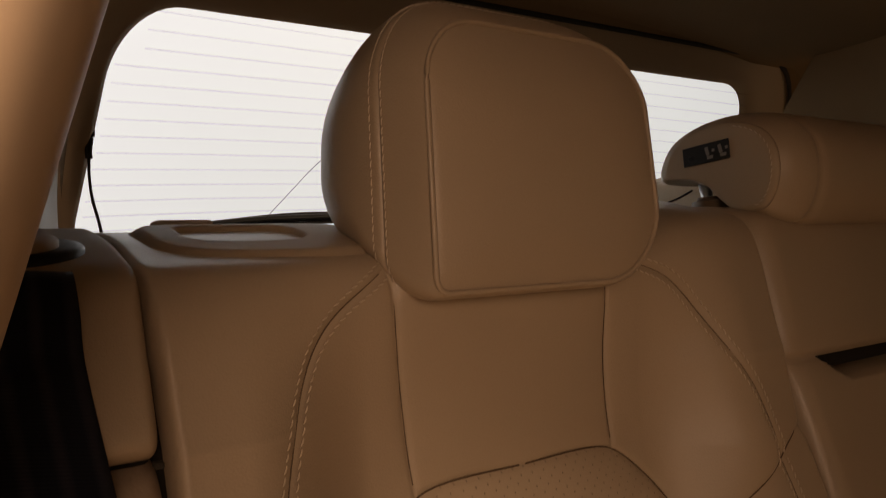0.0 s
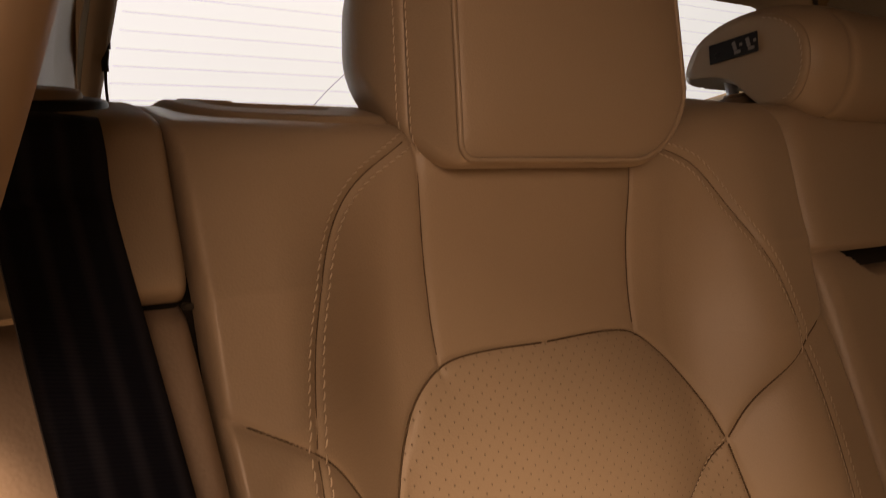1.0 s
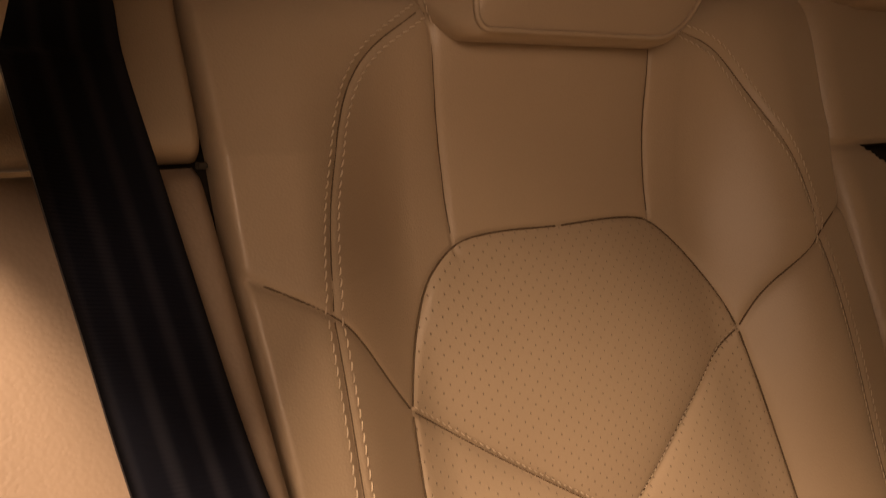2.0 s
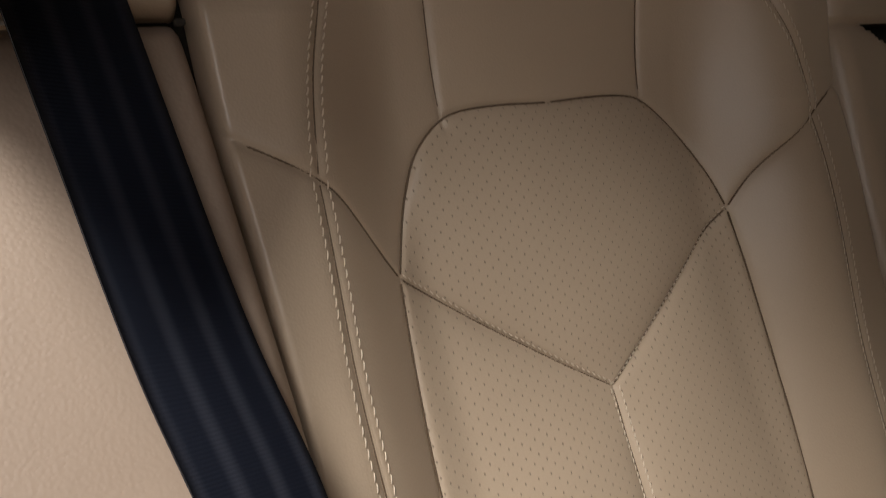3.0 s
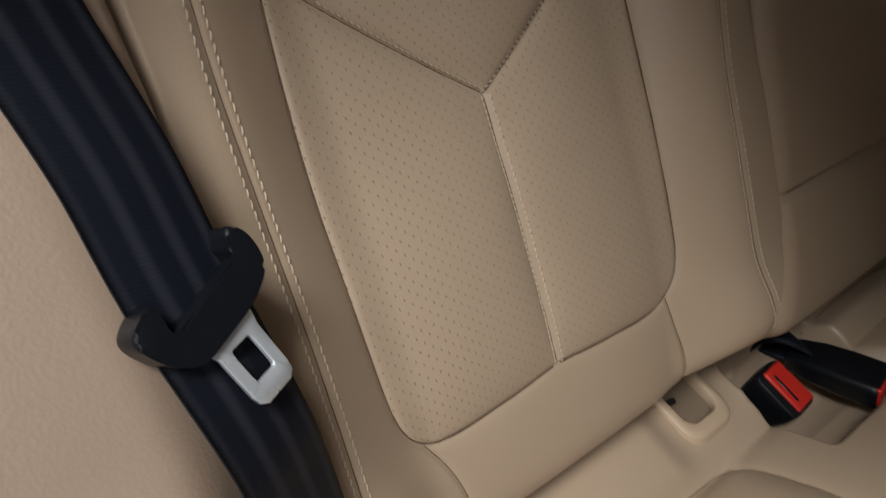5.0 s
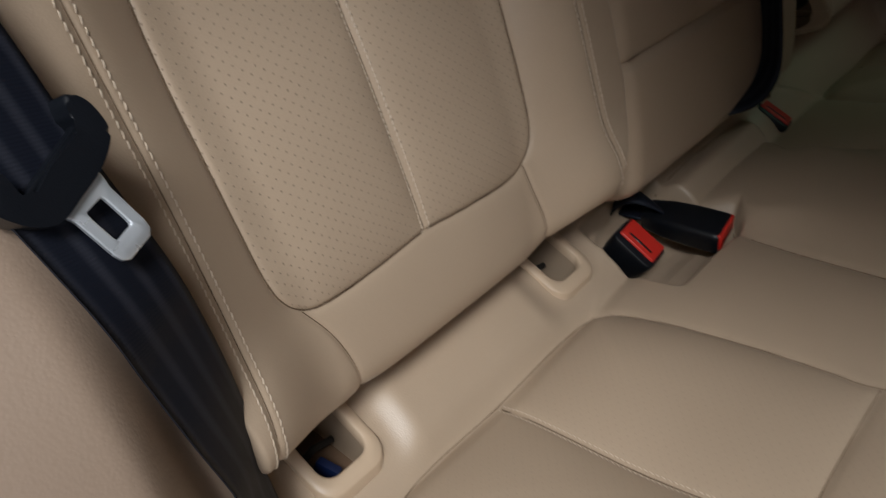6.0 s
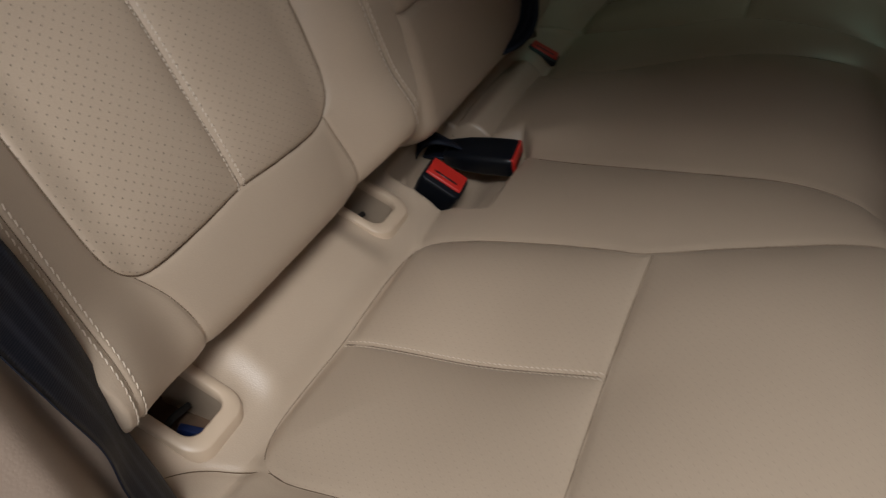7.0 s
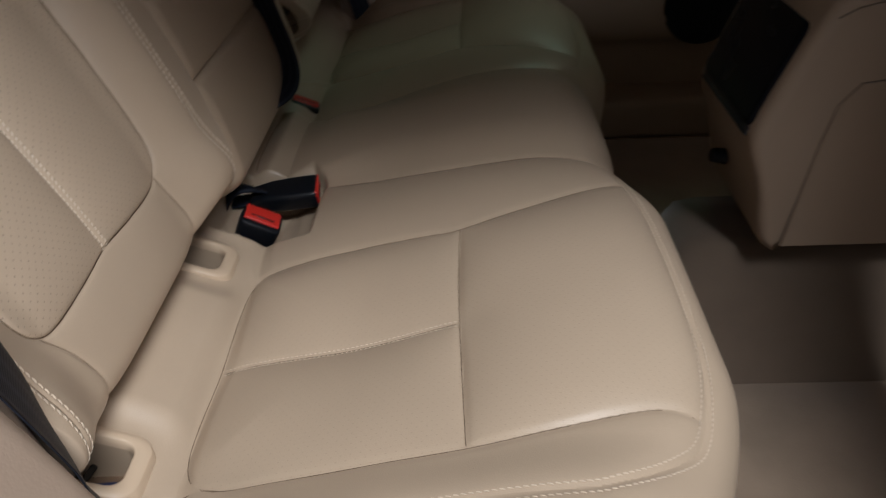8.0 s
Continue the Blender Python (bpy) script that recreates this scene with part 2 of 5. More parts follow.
def stitches(name, line, normals, parent, pitch=0.0052, long=0.0038, r=0.00042, slant=0.25):
    """A row of short thread humps along a line of places on a surface."""
    line, normals = np.asarray(line, float), np.asarray(normals, float)
    step = np.linalg.norm(np.diff(line, axis=0), axis=1)
    at = np.concatenate([[0], np.cumsum(step)])
    verts, faces = [], []
    for c in np.arange(pitch / 2, at[-1], pitch):
        base = len(verts)
        mid = np.array([np.interp(c, at, line[:, k]) for k in range(3)])
        nor = np.array([np.interp(c, at, normals[:, k]) for k in range(3)])
        nor /= np.linalg.norm(nor) + 1e-9
        a = np.array([np.interp(c - long / 2, at, line[:, k]) for k in range(3)])
        b = np.array([np.interp(c + long / 2, at, line[:, k]) for k in range(3)])
        d = (b - a) / (np.linalg.norm(b - a) + 1e-9)
        side = np.cross(d, nor)
        d = d + slant * side
        for f, lift, rad in ((-0.5, -0.0001, 0.6), (-0.3, 0.00018, 1.0), (0.0, 0.00024, 1.05), (0.3, 0.00018, 1.0), (0.5, -0.0001, 0.6)):
            for k in range(5):
                ang = 2 * math.pi * k / 5
                verts.append(mid + d * f * long + nor * (lift + r * rad * math.sin(ang)) + side * r * rad * math.cos(ang))
        for s in range(4):
            for k in range(5):
                faces.append((base + s * 5 + k, base + s * 5 + (k + 1) % 5, base + s * 5 + 5 + (k + 1) % 5, base + s * 5 + 5 + k))
    if not faces:
        return None
    ob = mesh_object(name, verts, faces, thread, parent)
    ob["kind"] = "stuff"
    return ob


def loft(rings, closed=True, cap=True):
    """Verts and faces through rings of equal counts."""
    n = len(rings[0])
    verts = [tuple(p) for ring in rings for p in ring]
    faces = []
    for i in range(len(rings) - 1):
        for k in range(n if closed else n - 1):
            j = (k + 1) % n
            faces.append((i * n + k, i * n + j, (i + 1) * n + j, (i + 1) * n + k))
    if cap:
        faces.append(tuple(range(n))[::-1])
        faces.append(tuple((len(rings) - 1) * n + k for k in range(n)))
    return verts, faces


def rounded(w, h, r, n=10, low=None, low_right=None):
    """Outline of a rounded rectangle of half sizes w, h; low, low_right: radius of the lower corners where it differs."""
    q = r if low is None else low
    s = q if low_right is None else low_right
    pts = []
    for cx, cy, a0, rad in ((w - r, h - r, 0, r), (-w + r, h - r, 90, r), (-w + q, -h + q, 180, q), (w - s, -h + s, 270, s)):
        for k in range(n):
            a = radians(a0 + 90 * k / (n - 1))
            pts.append((cx + rad * math.cos(a), cy + rad * math.sin(a)))
    return pts


# ---- outboard backrest ----
PROFILE = spline([(0.075, 0.374), (0.04, 0.377), (0.017, 0.387), (0.008, 0.401), (0.010, 0.425), (0.024, 0.473), (0.06, 0.56), (0.095, 0.639), (0.127, 0.73),
                  (0.151, 0.804), (0.155, 0.86), (0.149, 0.91), (0.151, 0.928), (0.161, 0.9385), (0.185, 0.9455), (0.22, 0.9545), (0.255, 0.9605), (0.29, 0.9635)], 0.0014)
ARC = np.concatenate([[0], np.cumsum(np.linalg.norm(np.diff(PROFILE, axis=0), axis=1))])


def s_of(z):
    return np.interp(z, PROFILE[:, 1], ARC)


def centre_y(z):
    return np.interp(z, PROFILE[:, 1], PROFILE[:, 0])


def bolster(x, z):
    amp = np.interp(z, [0.335, 0.38, 0.5, 0.75, 0.80, 0.86, 0.92, 0.94, 0.95], [0.02, 0.03, 0.032, 0.046, 0.048, 0.038, 0.012, 0.005, 0.0])
    return amp * smooth(0.105, 0.185, np.abs(x))


SHIFT = 0.008
SEAM_BOLSTER = spline([(0.093, 0.932), (0.13, 0.908), (0.153, 0.878), (0.171, 0.842), (0.179, 0.81), (0.1815, 0.787)], 0.004)
SEAM_BOLSTER_LOW = spline([(0.1815, 0.787), (0.183, 0.75), (0.184, 0.70), (0.181, 0.64), (0.179, 0.59), (0.178, 0.54), (0.178, 0.49), (0.181, 0.44), (0.184, 0.40), (0.182, 0.37)], 0.004)
PANEL_UP = spline([(0.0, 0.808), (0.04, 0.809), (0.066, 0.8075), (0.080, 0.803), (0.098, 0.788), (0.111, 0.772), (0.122, 0.750), (0.128, 0.728)], 0.004)
PANEL_UP_OUT = spline([(0.0, 0.808), (0.04, 0.809), (0.066, 0.8075), (0.080, 0.803), (0.097, 0.789), (0.108, 0.771), (0.1185, 0.750), (0.128, 0.728)], 0.004)
PANEL_LOW = spline([(0.128, 0.728), (0.1315, 0.688), (0.134, 0.63), (0.133, 0.57), (0.130, 0.51), (0.125, 0.488), (0.114, 0.474), (0.096, 0.468), (0.05, 0.4685), (0.0, 0.472)], 0.004)
VEE = [(0.128, 0.728), (0.082, 0.694), (0.032, 0.660), (0.0, 0.640)]
SPINE = [(0.0, 0.640), (0.0, 0.472)]
ARC_SEAM = spline([(0.114, 0.474), (0.118, 0.447), (0.123, 0.42), (0.126, 0.39), (0.127, 0.35)], 0.004)
ARC_OUT = spline([(0.114, 0.474), (0.099, 0.448), (0.0895, 0.417), (0.086, 0.39), (0.085, 0.35)], 0.004)
CROSS = spline([(0.221, 0.810), (0.1815, 0.787), (0.152, 0.76), (0.128, 0.728)], 0.004)
NECK = spline([(0.076, 0.935), (0.0765, 0.90), (0.077, 0.86), (0.078, 0.801)], 0.004)
NECK_OUT = spline([(0.0895, 0.935), (0.0865, 0.90), (0.0825, 0.86), (0.078, 0.801)], 0.004)
EDGE_SIDE = ([0.33, 0.38, 0.43, 0.5, 0.6, 0.7, 0.8, 0.93, 0.96], [0.188, 0.189, 0.190, 0.1955, 0.2005, 0.2060, 0.2138, 0.2200, 0.2205])
EDGE_IN = ([0.33, 0.40, 0.44, 0.47, 0.51, 0.6, 0.8, 0.93, 0.96], [0.178, 0.19, 0.206, 0.218, 0.229, 0.232, 0.224, 0.224, 0.224])


def warp(line, side):
    """A seam of the seat's half on one side (-1, 1); the outer seams sit a little further in the direction of the cabin's middle."""
    p = np.asarray(line, float).copy()
    p[:, 0] = side * p[:, 0] + SHIFT * smooth(0.14, 0.18, p[:, 0])
    return p


def even(points):
    """The same line with its small steps smoothed out."""
    k = np.ones(5) / 5
    out = [np.convolve(np.pad(points[:, a], 2, mode="edge"), k, mode="valid") for a in range(3)]
    return np.stack(out, axis=1)


def build_backrest(name, label, x0):
    seat = thing(name, label, "car seat", "rear seats")
    seams = []
    for side in (-1, 1):
        for line in (SEAM_BOLSTER, SEAM_BOLSTER_LOW, PANEL_UP if side > 0 else PANEL_UP_OUT, PANEL_LOW, VEE, ARC_SEAM if side > 0 else ARC_OUT, CROSS, NECK if side > 0 else NECK_OUT):
            seams.append(warp(line, side))
    seams.append(np.array(SPINE))
    z = PROFILE[:, 1]
    u = np.linspace(0, 1, 330)
    left, right = -np.interp(z, *EDGE_SIDE), np.interp(z, *EDGE_IN)
    X = left[:, None] + (right - left)[:, None] * u[None, :]
    Z = np.repeat(z[:, None], len(u), axis=1)
    S = np.repeat(ARC[:, None], len(u), axis=1)
    in_s = [np.stack([l[:, 0], s_of(l[:, 1])], axis=1) for l in seams]
    each = [distance_to([l], X, S) for l in in_s]
    D = np.minimum.reduce(each)
    pillow = np.ones(X.shape)
    for k, d in enumerate(each):
        if k not in (1, 9, 0, 8):
            pillow = pillow * (1 - np.exp(-d / 0.018))
    Y = np.repeat(PROFILE[:, 0][:, None], len(u), axis=1) - bolster(X, Z)
    Y = Y - 0.0045 * pillow - 0.0012 * (1 - np.exp(-D / 0.003)) + 0.0010 * np.exp(-(D / 0.0016) ** 2)
    centre = inside([tuple(p) for p in np.vstack([warp(PANEL_UP, 1), warp(PANEL_LOW, 1)[1:], warp(PANEL_LOW, -1)[::-1][1:], warp(PANEL_UP_OUT, -1)[::-1][1:]])], X, Z)
    Y = Y - np.where(centre, 0.0040 * pillow + 0.0012 * (1 - np.exp(-D / 0.003)), 0)
    edge = np.minimum(X - left[:, None], right[:, None] - X)
    Y = Y + 0.02 * (1 - np.sqrt(np.clip(1 - (1 - np.clip(edge / 0.005, 0, 1)) ** 2, 0, 1)))
    V = np.stack([X + x0, Y, Z + 0.034 * smooth(0.10, 0.18, np.abs(X)) * smooth(0.50, 0.40, Z) + 0.024 * smooth(0.08, 0.18, X) * smooth(0.85, 0.93, Z)], axis=-1)
    UV = np.stack([X, S], axis=-1)
    reg = np.zeros(X.shape, int)
    low_left = Z < np.interp(X, warp(CROSS, -1)[:, 0], warp(CROSS, -1)[:, 1])
    low_right = Z < np.interp(X, warp(CROSS, 1)[::-1, 0], warp(CROSS, 1)[::-1, 1])
    bx = np.where(Z > 0.79, np.interp(Z, SEAM_BOLSTER[::-1, 1], SEAM_BOLSTER[::-1, 0]), np.interp(Z, SEAM_BOLSTER_LOW[::-1, 1], SEAM_BOLSTER_LOW[::-1, 0]))
    outer = np.abs(X) > bx
    reg[:] = np.where(X < 0, 1, 2)
    reg = np.where((X < 0) & low_left, 3, reg)
    reg = np.where((X > 0) & low_right, 4, reg)
    reg = np.where(outer & (X < 0), np.where(low_left, 7, 5), reg)
    reg = np.where(outer & (X > 0), np.where(low_right, 8, 6), reg)
    reg = np.where((np.abs(X) < 0.0775) & (Z > 0.80), 9, reg)
    reg = np.where((Z < 0.475) & (X < np.interp(Z, ARC_SEAM[::-1, 1], ARC_SEAM[::-1, 0])) & (X > -np.interp(Z, ARC_OUT[::-1, 1], ARC_OUT[::-1, 0])), 10, reg)
    vee = np.interp(np.abs(X), [p[0] for p in VEE[::-1]], [p[1] for p in VEE[::-1]])
    reg = np.where(centre, np.where(Z > vee, 11, np.where(X < 0, 12, 13)), reg)
    names = {1: ("shoulder_panel", leather, ""), 2: ("shoulder_panel", leather, ""), 3: ("bolster", leather, ""), 4: ("bolster", leather, ""),
             5: ("upper_side_panel", leather, ""), 6: ("upper_side_panel", leather, ""), 7: ("lower_side_panel", leather, ""), 8: ("lower_side_panel", leather, ""),
             9: ("neck_panel", leather, ""), 10: ("lumbar_panel", leather, ""), 11: ("upper_insert", perforated, "perforated beige leather"),
             12: ("lower_insert", perforated, "perforated beige leather"), 13: ("lower_insert", perforated, "perforated beige leather")}
    grid_parts(V, UV, reg, names, seat)

    def on_surface(line, off):
        p = np.asarray(line, float)
        t = np.gradient(p, axis=0)
        t /= np.linalg.norm(t, axis=1)[:, None] + 1e-9
        q = p + off * np.stack([-t[:, 1], t[:, 0]], axis=1)
        r = np.interp(s_of(q[:, 1]), ARC, np.arange(len(ARC)))
        lo, hi = -np.interp(q[:, 1], *EDGE_SIDE), np.interp(q[:, 1], *EDGE_IN)
        c = (q[:, 0] - lo) / (hi - lo) * (len(u) - 1)
        r0, c0 = np.clip(r.astype(int), 0, V.shape[0] - 2), np.clip(c.astype(int), 0, V.shape[1] - 2)
        fr, fc = (r - r0)[:, None], (c - c0)[:, None]
        P = (1 - fr) * ((1 - fc) * V[r0, c0] + fc * V[r0, c0 + 1]) + fr * ((1 - fc) * V[r0 + 1, c0] + fc * V[r0 + 1, c0 + 1])
        du, dv = V[r0, c0 + 1] - V[r0, c0], V[r0 + 1, c0] - V[r0, c0]
        N = np.cross(du, dv)
        N /= np.linalg.norm(N, axis=1)[:, None] + 1e-12
        return P + N * 0.0004, N

    # Dark tubes stand in for the shade down in each seam.
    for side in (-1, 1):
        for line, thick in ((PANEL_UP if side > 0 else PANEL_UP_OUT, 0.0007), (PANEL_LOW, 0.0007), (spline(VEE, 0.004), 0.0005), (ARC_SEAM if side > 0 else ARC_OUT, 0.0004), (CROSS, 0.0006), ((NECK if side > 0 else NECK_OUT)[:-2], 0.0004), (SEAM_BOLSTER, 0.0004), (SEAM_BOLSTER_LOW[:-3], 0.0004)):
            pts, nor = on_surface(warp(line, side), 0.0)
            tube("seam", even(pts - nor * 0.0004), thick, crease_shade, seat, sides=6)
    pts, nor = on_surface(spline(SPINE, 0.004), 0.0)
    tube("seam", even(pts - nor * 0.0006), 0.0005, crease_shade, seat, sides=6)
    for side in (-1, 1):
        for line in (SEAM_BOLSTER, SEAM_BOLSTER_LOW):
            for off in (-0.0043, 0.0043):
                pts, nor = on_surface(warp(line, side), off)
                stitches("stitching", pts, nor, seat)
        pts, nor = on_surface(warp(spline(VEE, 0.004), side), -0.0024 * side)
        stitches("stitching", pts, nor, seat, pitch=0.0042, long=0.0028)
        pts, nor = on_surface(spline(SPINE, 0.004), side * 0.0036)
        stitches("stitching", pts, nor, seat, pitch=0.0042, long=0.0028)
    return seat


build_backrest("outboard_rear_seat", "beige leather rear backrest with perforated insert and double-stitched bolsters", 0.0)

# ---- bench cushion ----
CUSHION = spline([(0.10, 0.345), (0.06, 0.352), (0.03, 0.348), (0.003, 0.338), (-0.016, 0.328), (-0.035, 0.3185), (-0.052, 0.3255), (-0.075, 0.3325), (-0.11, 0.342), (-0.15, 0.3515), (-0.26, 0.377), (-0.36, 0.388), (-0.43, 0.384), (-0.463, 0.370),
                  (-0.482, 0.348), (-0.490, 0.315), (-0.485, 0.26), (-0.475, 0.19), (-0.455, 0.10), (-0.45, 0.03)], 0.0024)
CARC = np.concatenate([[0], np.cumsum(np.linalg.norm(np.diff(CUSHION, axis=0), axis=1))])
MID = 0.43
PAD = spline([(-0.107, -0.441), (-0.106, -0.41), (-0.122, -0.343), (-0.1335, -0.27), (-0.134, -0.2), (-0.134, -0.13), (-0.133, -0.078), (-0.122, -0.05), (-0.10, -0.037), (-0.06, -0.034), (0.01, -0.035),
              (0.09, -0.033), (0.135, -0.035), (0.150, -0.042), (0.158, -0.062), (0.163, -0.11), (0.163, -0.17), (0.158, -0.23), (0.157, -0.262), (0.187, -0.351), (0.22, -0.421), (0.232, -0.446)], 0.004)
PAD_CROSS = [(-0.1335, -0.267), (-0.066, -0.264), (0.012, -0.261), (0.076, -0.26), (0.157, -0.262)]
PAD_MID = [(0.011, -0.035), (0.011, -0.15), (0.012, -0.261)]
FRONT = spline([(-0.186, -0.06), (-0.187, -0.2), (-0.186, -0.33), (-0.178, -0.37), (-0.153, -0.413), (-0.121, -0.441), (-0.05, -0.458), (0.04, -0.463), (0.153, -0.46), (0.21, -0.452), (0.25, -0.445)], 0.004)
CENTRE_SEAM = spline([(0.345, -0.075), (0.32, -0.1), (0.295, -0.218), (0.287, -0.29), (0.288, -0.37), (0.285, -0.43)], 0.004)
DIVIDER = spline([(0.34, 0.06), (0.30, 0.035), (0.243, 0.018), (0.19, -0.015), (0.146, -0.038)], 0.004)
MIDDLE_REAR = spline([(0.335, 0.006), (0.38, 0.010), (0.431, 0.011)], 0.004)
OUTBOARD = spline([(-0.20, 0.012), (-0.17, 0.003), (-0.144, -0.016), (-0.128, -0.05), (-0.1325, -0.078)], 0.004)


def cs_of(y):
    k = int(np.argmin(CUSHION[:, 0]))
    return np.interp(-np.asarray(y), -CUSHION[:k, 0], CARC[:k])


def nose_shift(m, y):
    """How far the bench's front edge draws back towards the cabin's middle and round its outer corner."""
    return (0.045 * smooth(0.2, 0.34, m) + 0.085 * smooth(-0.02, -0.30, m) ** 1.1) * smooth(-0.22, -0.47, y)


def unshift(line):
    """The seam before the front edge is drawn back."""
    p = np.asarray(line, float).copy()
    y = p[:, 1].copy()
    for _ in range(12):
        y = p[:, 1] - nose_shift(p[:, 0], y)
    p[:, 1] = y
    return p


def build_cushion():
    seat = thing("bench_cushion", "beige leather rear bench cushion with stitched and perforated pads", "seat cushion")
    x = np.concatenate([np.arange(-0.275, -0.20, 0.0026), np.arange(-0.20, 0.02, 0.0018), np.arange(0.02, 0.36, 0.0024), np.arange(0.36, 0.50, 0.006), np.arange(0.50, 1.136, 0.0045)])
    X = np.repeat(x[None, :], len(CUSHION), axis=0)
    S = np.repeat(CARC[:, None], len(x), axis=1)
    Yc = np.repeat(CUSHION[:, 0][:, None], len(x), axis=1)
    Zc = np.repeat(CUSHION[:, 1][:, None], len(x), axis=1)
    M = np.minimum(X, 2 * MID - X)
    lines = [PAD, PAD_CROSS, PAD_MID, FRONT, CENTRE_SEAM, OUTBOARD, MIDDLE_REAR]
    in_s = [np.stack([unshift(l)[:, 0], cs_of(unshift(l)[:, 1])], axis=1) for l in lines]
    each = [distance_to([l], M, S) for l in in_s]
    D = np.minimum.reduce(each)
    pillow = np.ones(X.shape)
    for d in each:
        pillow = pillow * (1 - np.exp(-d / 0.034))
    pad = inside([tuple(p) for p in np.vstack([in_s[0], [(0.15, cs_of(-0.46)), (0.0, cs_of(-0.463))]])], M, S)
    lift = 0.0085 * pillow - 0.0012 * np.exp(-(D / 0.0040) ** 2) + np.where(pad, 0.0080 * pillow, 0)
    lift = lift - 0.012 * np.exp(-(((M - 0.03) / 0.10) ** 2 + ((Yc + 0.17) / 0.10) ** 2))
    lift = lift + 0.012 * smooth(-0.13, -0.19, M) * smooth(-0.03, -0.12, Yc) * smooth(-0.5, -0.40, Yc)
    hump = M - np.interp(-Yc, np.concatenate([[-0.02, 0.04], -CENTRE_SEAM[:, 1]]), np.concatenate([[0.312, 0.322], CENTRE_SEAM[:, 0]]))
    front = smooth(-0.06, -0.20, Yc)
    lift = lift + 0.016 * (1 - 0.55 * front) * smooth(0.0, 1.0, hump / (0.024 + 0.06 * front)) * smooth(0.011, -0.006, Yc)
    beside = np.zeros(X.shape)
    for cx in (-0.116, 0.161):
        beside = np.maximum(beside, smooth(1.65, 0.92, (np.abs((X - cx) / 0.040) ** 3 + np.abs((Yc - 0.03) / 0.052) ** 3) ** (1 / 3)))
    lift = lift + 0.0050 * smooth(-0.034, -0.010, Yc) * smooth(0.075, 0.02, Yc) * (1 - beside) * smooth(-0.20, -0.15, X)
    lift = lift - 0.0035 * beside * smooth(-0.034, -0.012, Yc)
    bead = distance_to([np.stack([DIVIDER[:, 0], cs_of(DIVIDER[:, 1])], axis=1)], M, S)
    lift = lift + 0.0026 * np.exp(-(bead / 0.0035) ** 2) * (1 - beside)
    well = smooth(0.210, 0.222, X) * smooth(0.345, 0.33, X) * smooth(0.03, 0.018, Yc) * smooth(-0.092, -0.08, Yc)
    lift = lift - 0.028 * well
    side = np.clip(M + 0.275, 0, 0.03) / 0.03
    drop = -0.05 * (1 - np.sqrt(np.clip(1 - (1 - side) ** 2, 0, 1)))
    ny = np.gradient(CUSHION[:, 0]); nz = np.gradient(CUSHION[:, 1])
    ln = np.hypot(ny, nz)
    NY, NZ = (nz / ln)[:, None], (-ny / ln)[:, None]
    Y = Yc + nose_shift(M, Yc) + lift * NY
    Z = Zc + lift * NZ + drop
    V = np.stack([X, Y, Z], axis=-1)
    UV = np.stack([X, S], axis=-1)
    ycross = np.interp(M, [p[0] for p in PAD_CROSS], [p[1] for p in PAD_CROSS])
    near = X < MID
    reg = np.where(near, 1, 2)
    seam_x = np.interp(-Yc, -CENTRE_SEAM[:, 1], CENTRE_SEAM[:, 0])
    reg = np.where((M > seam_x), 3, reg)
    front = S > np.interp(M, in_s[3][12:, 0], in_s[3][12:, 1])
    reg = np.where(front, 4, reg)
    reg = np.where((Yc > -0.036) & ~pad, 5, reg)
    for cx in (-0.116, 0.161):
        hole = (np.abs(X - cx) < 0.0225) & (Yc > -0.007) & (Yc < 0.075)
        reg = np.where(hole, -1, reg)
    for k, sel in ((10, near), (20, ~near)):
        reg = np.where(pad & sel, np.where(Yc < ycross, k, np.where(M < 0.0115, k + 1, k + 2)), reg)
    names = {1: ("side_panel", leather, ""), 2: ("side_panel", leather, ""), 3: ("middle_panel", leather, ""), 4: ("front_panel", leather, ""), 5: ("rear_apron", leather, ""),
             10: ("thigh_insert", perforated_soft, "perforated beige leather"), 11: ("seat_insert", perforated_soft, "perforated beige leather"), 12: ("seat_insert", perforated_soft, "perforated beige leather"),
             20: ("thigh_insert", perforated_soft, "perforated beige leather"), 21: ("seat_insert", perforated_soft, "perforated beige leather"), 22: ("seat_insert", perforated_soft, "perforated beige leather")}
    grid_parts(V, UV, reg, names, seat)

    def on_cushion(line, off):
        p = np.asarray(line, float)
        t = np.gradient(p, axis=0)
        t /= np.linalg.norm(t, axis=1)[:, None] + 1e-9
        q = p + off * np.stack([-t[:, 1], t[:, 0]], axis=1)
        ss = cs_of(unshift(q)[:, 1])
        r, c = np.interp(ss, CARC, np.arange(len(CARC))), np.interp(q[:, 0], x, np.arange(len(x)))
        row, col = np.clip(r.astype(int), 0, len(CARC) - 2), np.clip(c.astype(int), 0, len(x) - 2)
        fr, fc = (r - row)[:, None], (c - col)[:, None]
        P = (1 - fr) * ((1 - fc) * V[row, col] + fc * V[row, col + 1]) + fr * ((1 - fc) * V[row + 1, col] + fc * V[row + 1, col + 1])
        N = np.stack([np.zeros(len(row)), (nz / ln)[row], (-ny / ln)[row]], axis=1)
        k = np.ones(5) / 5
        for a in (1, 2):
            pad_ = np.pad(P[:, a], 2, mode="edge")
            P[:, a] = np.convolve(pad_, k, mode="valid")
        return P, N

    # The cushion's creases get dark tubes too, in place of their shade.
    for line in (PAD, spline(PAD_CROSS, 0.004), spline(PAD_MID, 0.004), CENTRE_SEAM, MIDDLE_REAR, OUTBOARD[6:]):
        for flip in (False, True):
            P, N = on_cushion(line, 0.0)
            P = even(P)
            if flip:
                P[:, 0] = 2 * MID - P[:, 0]
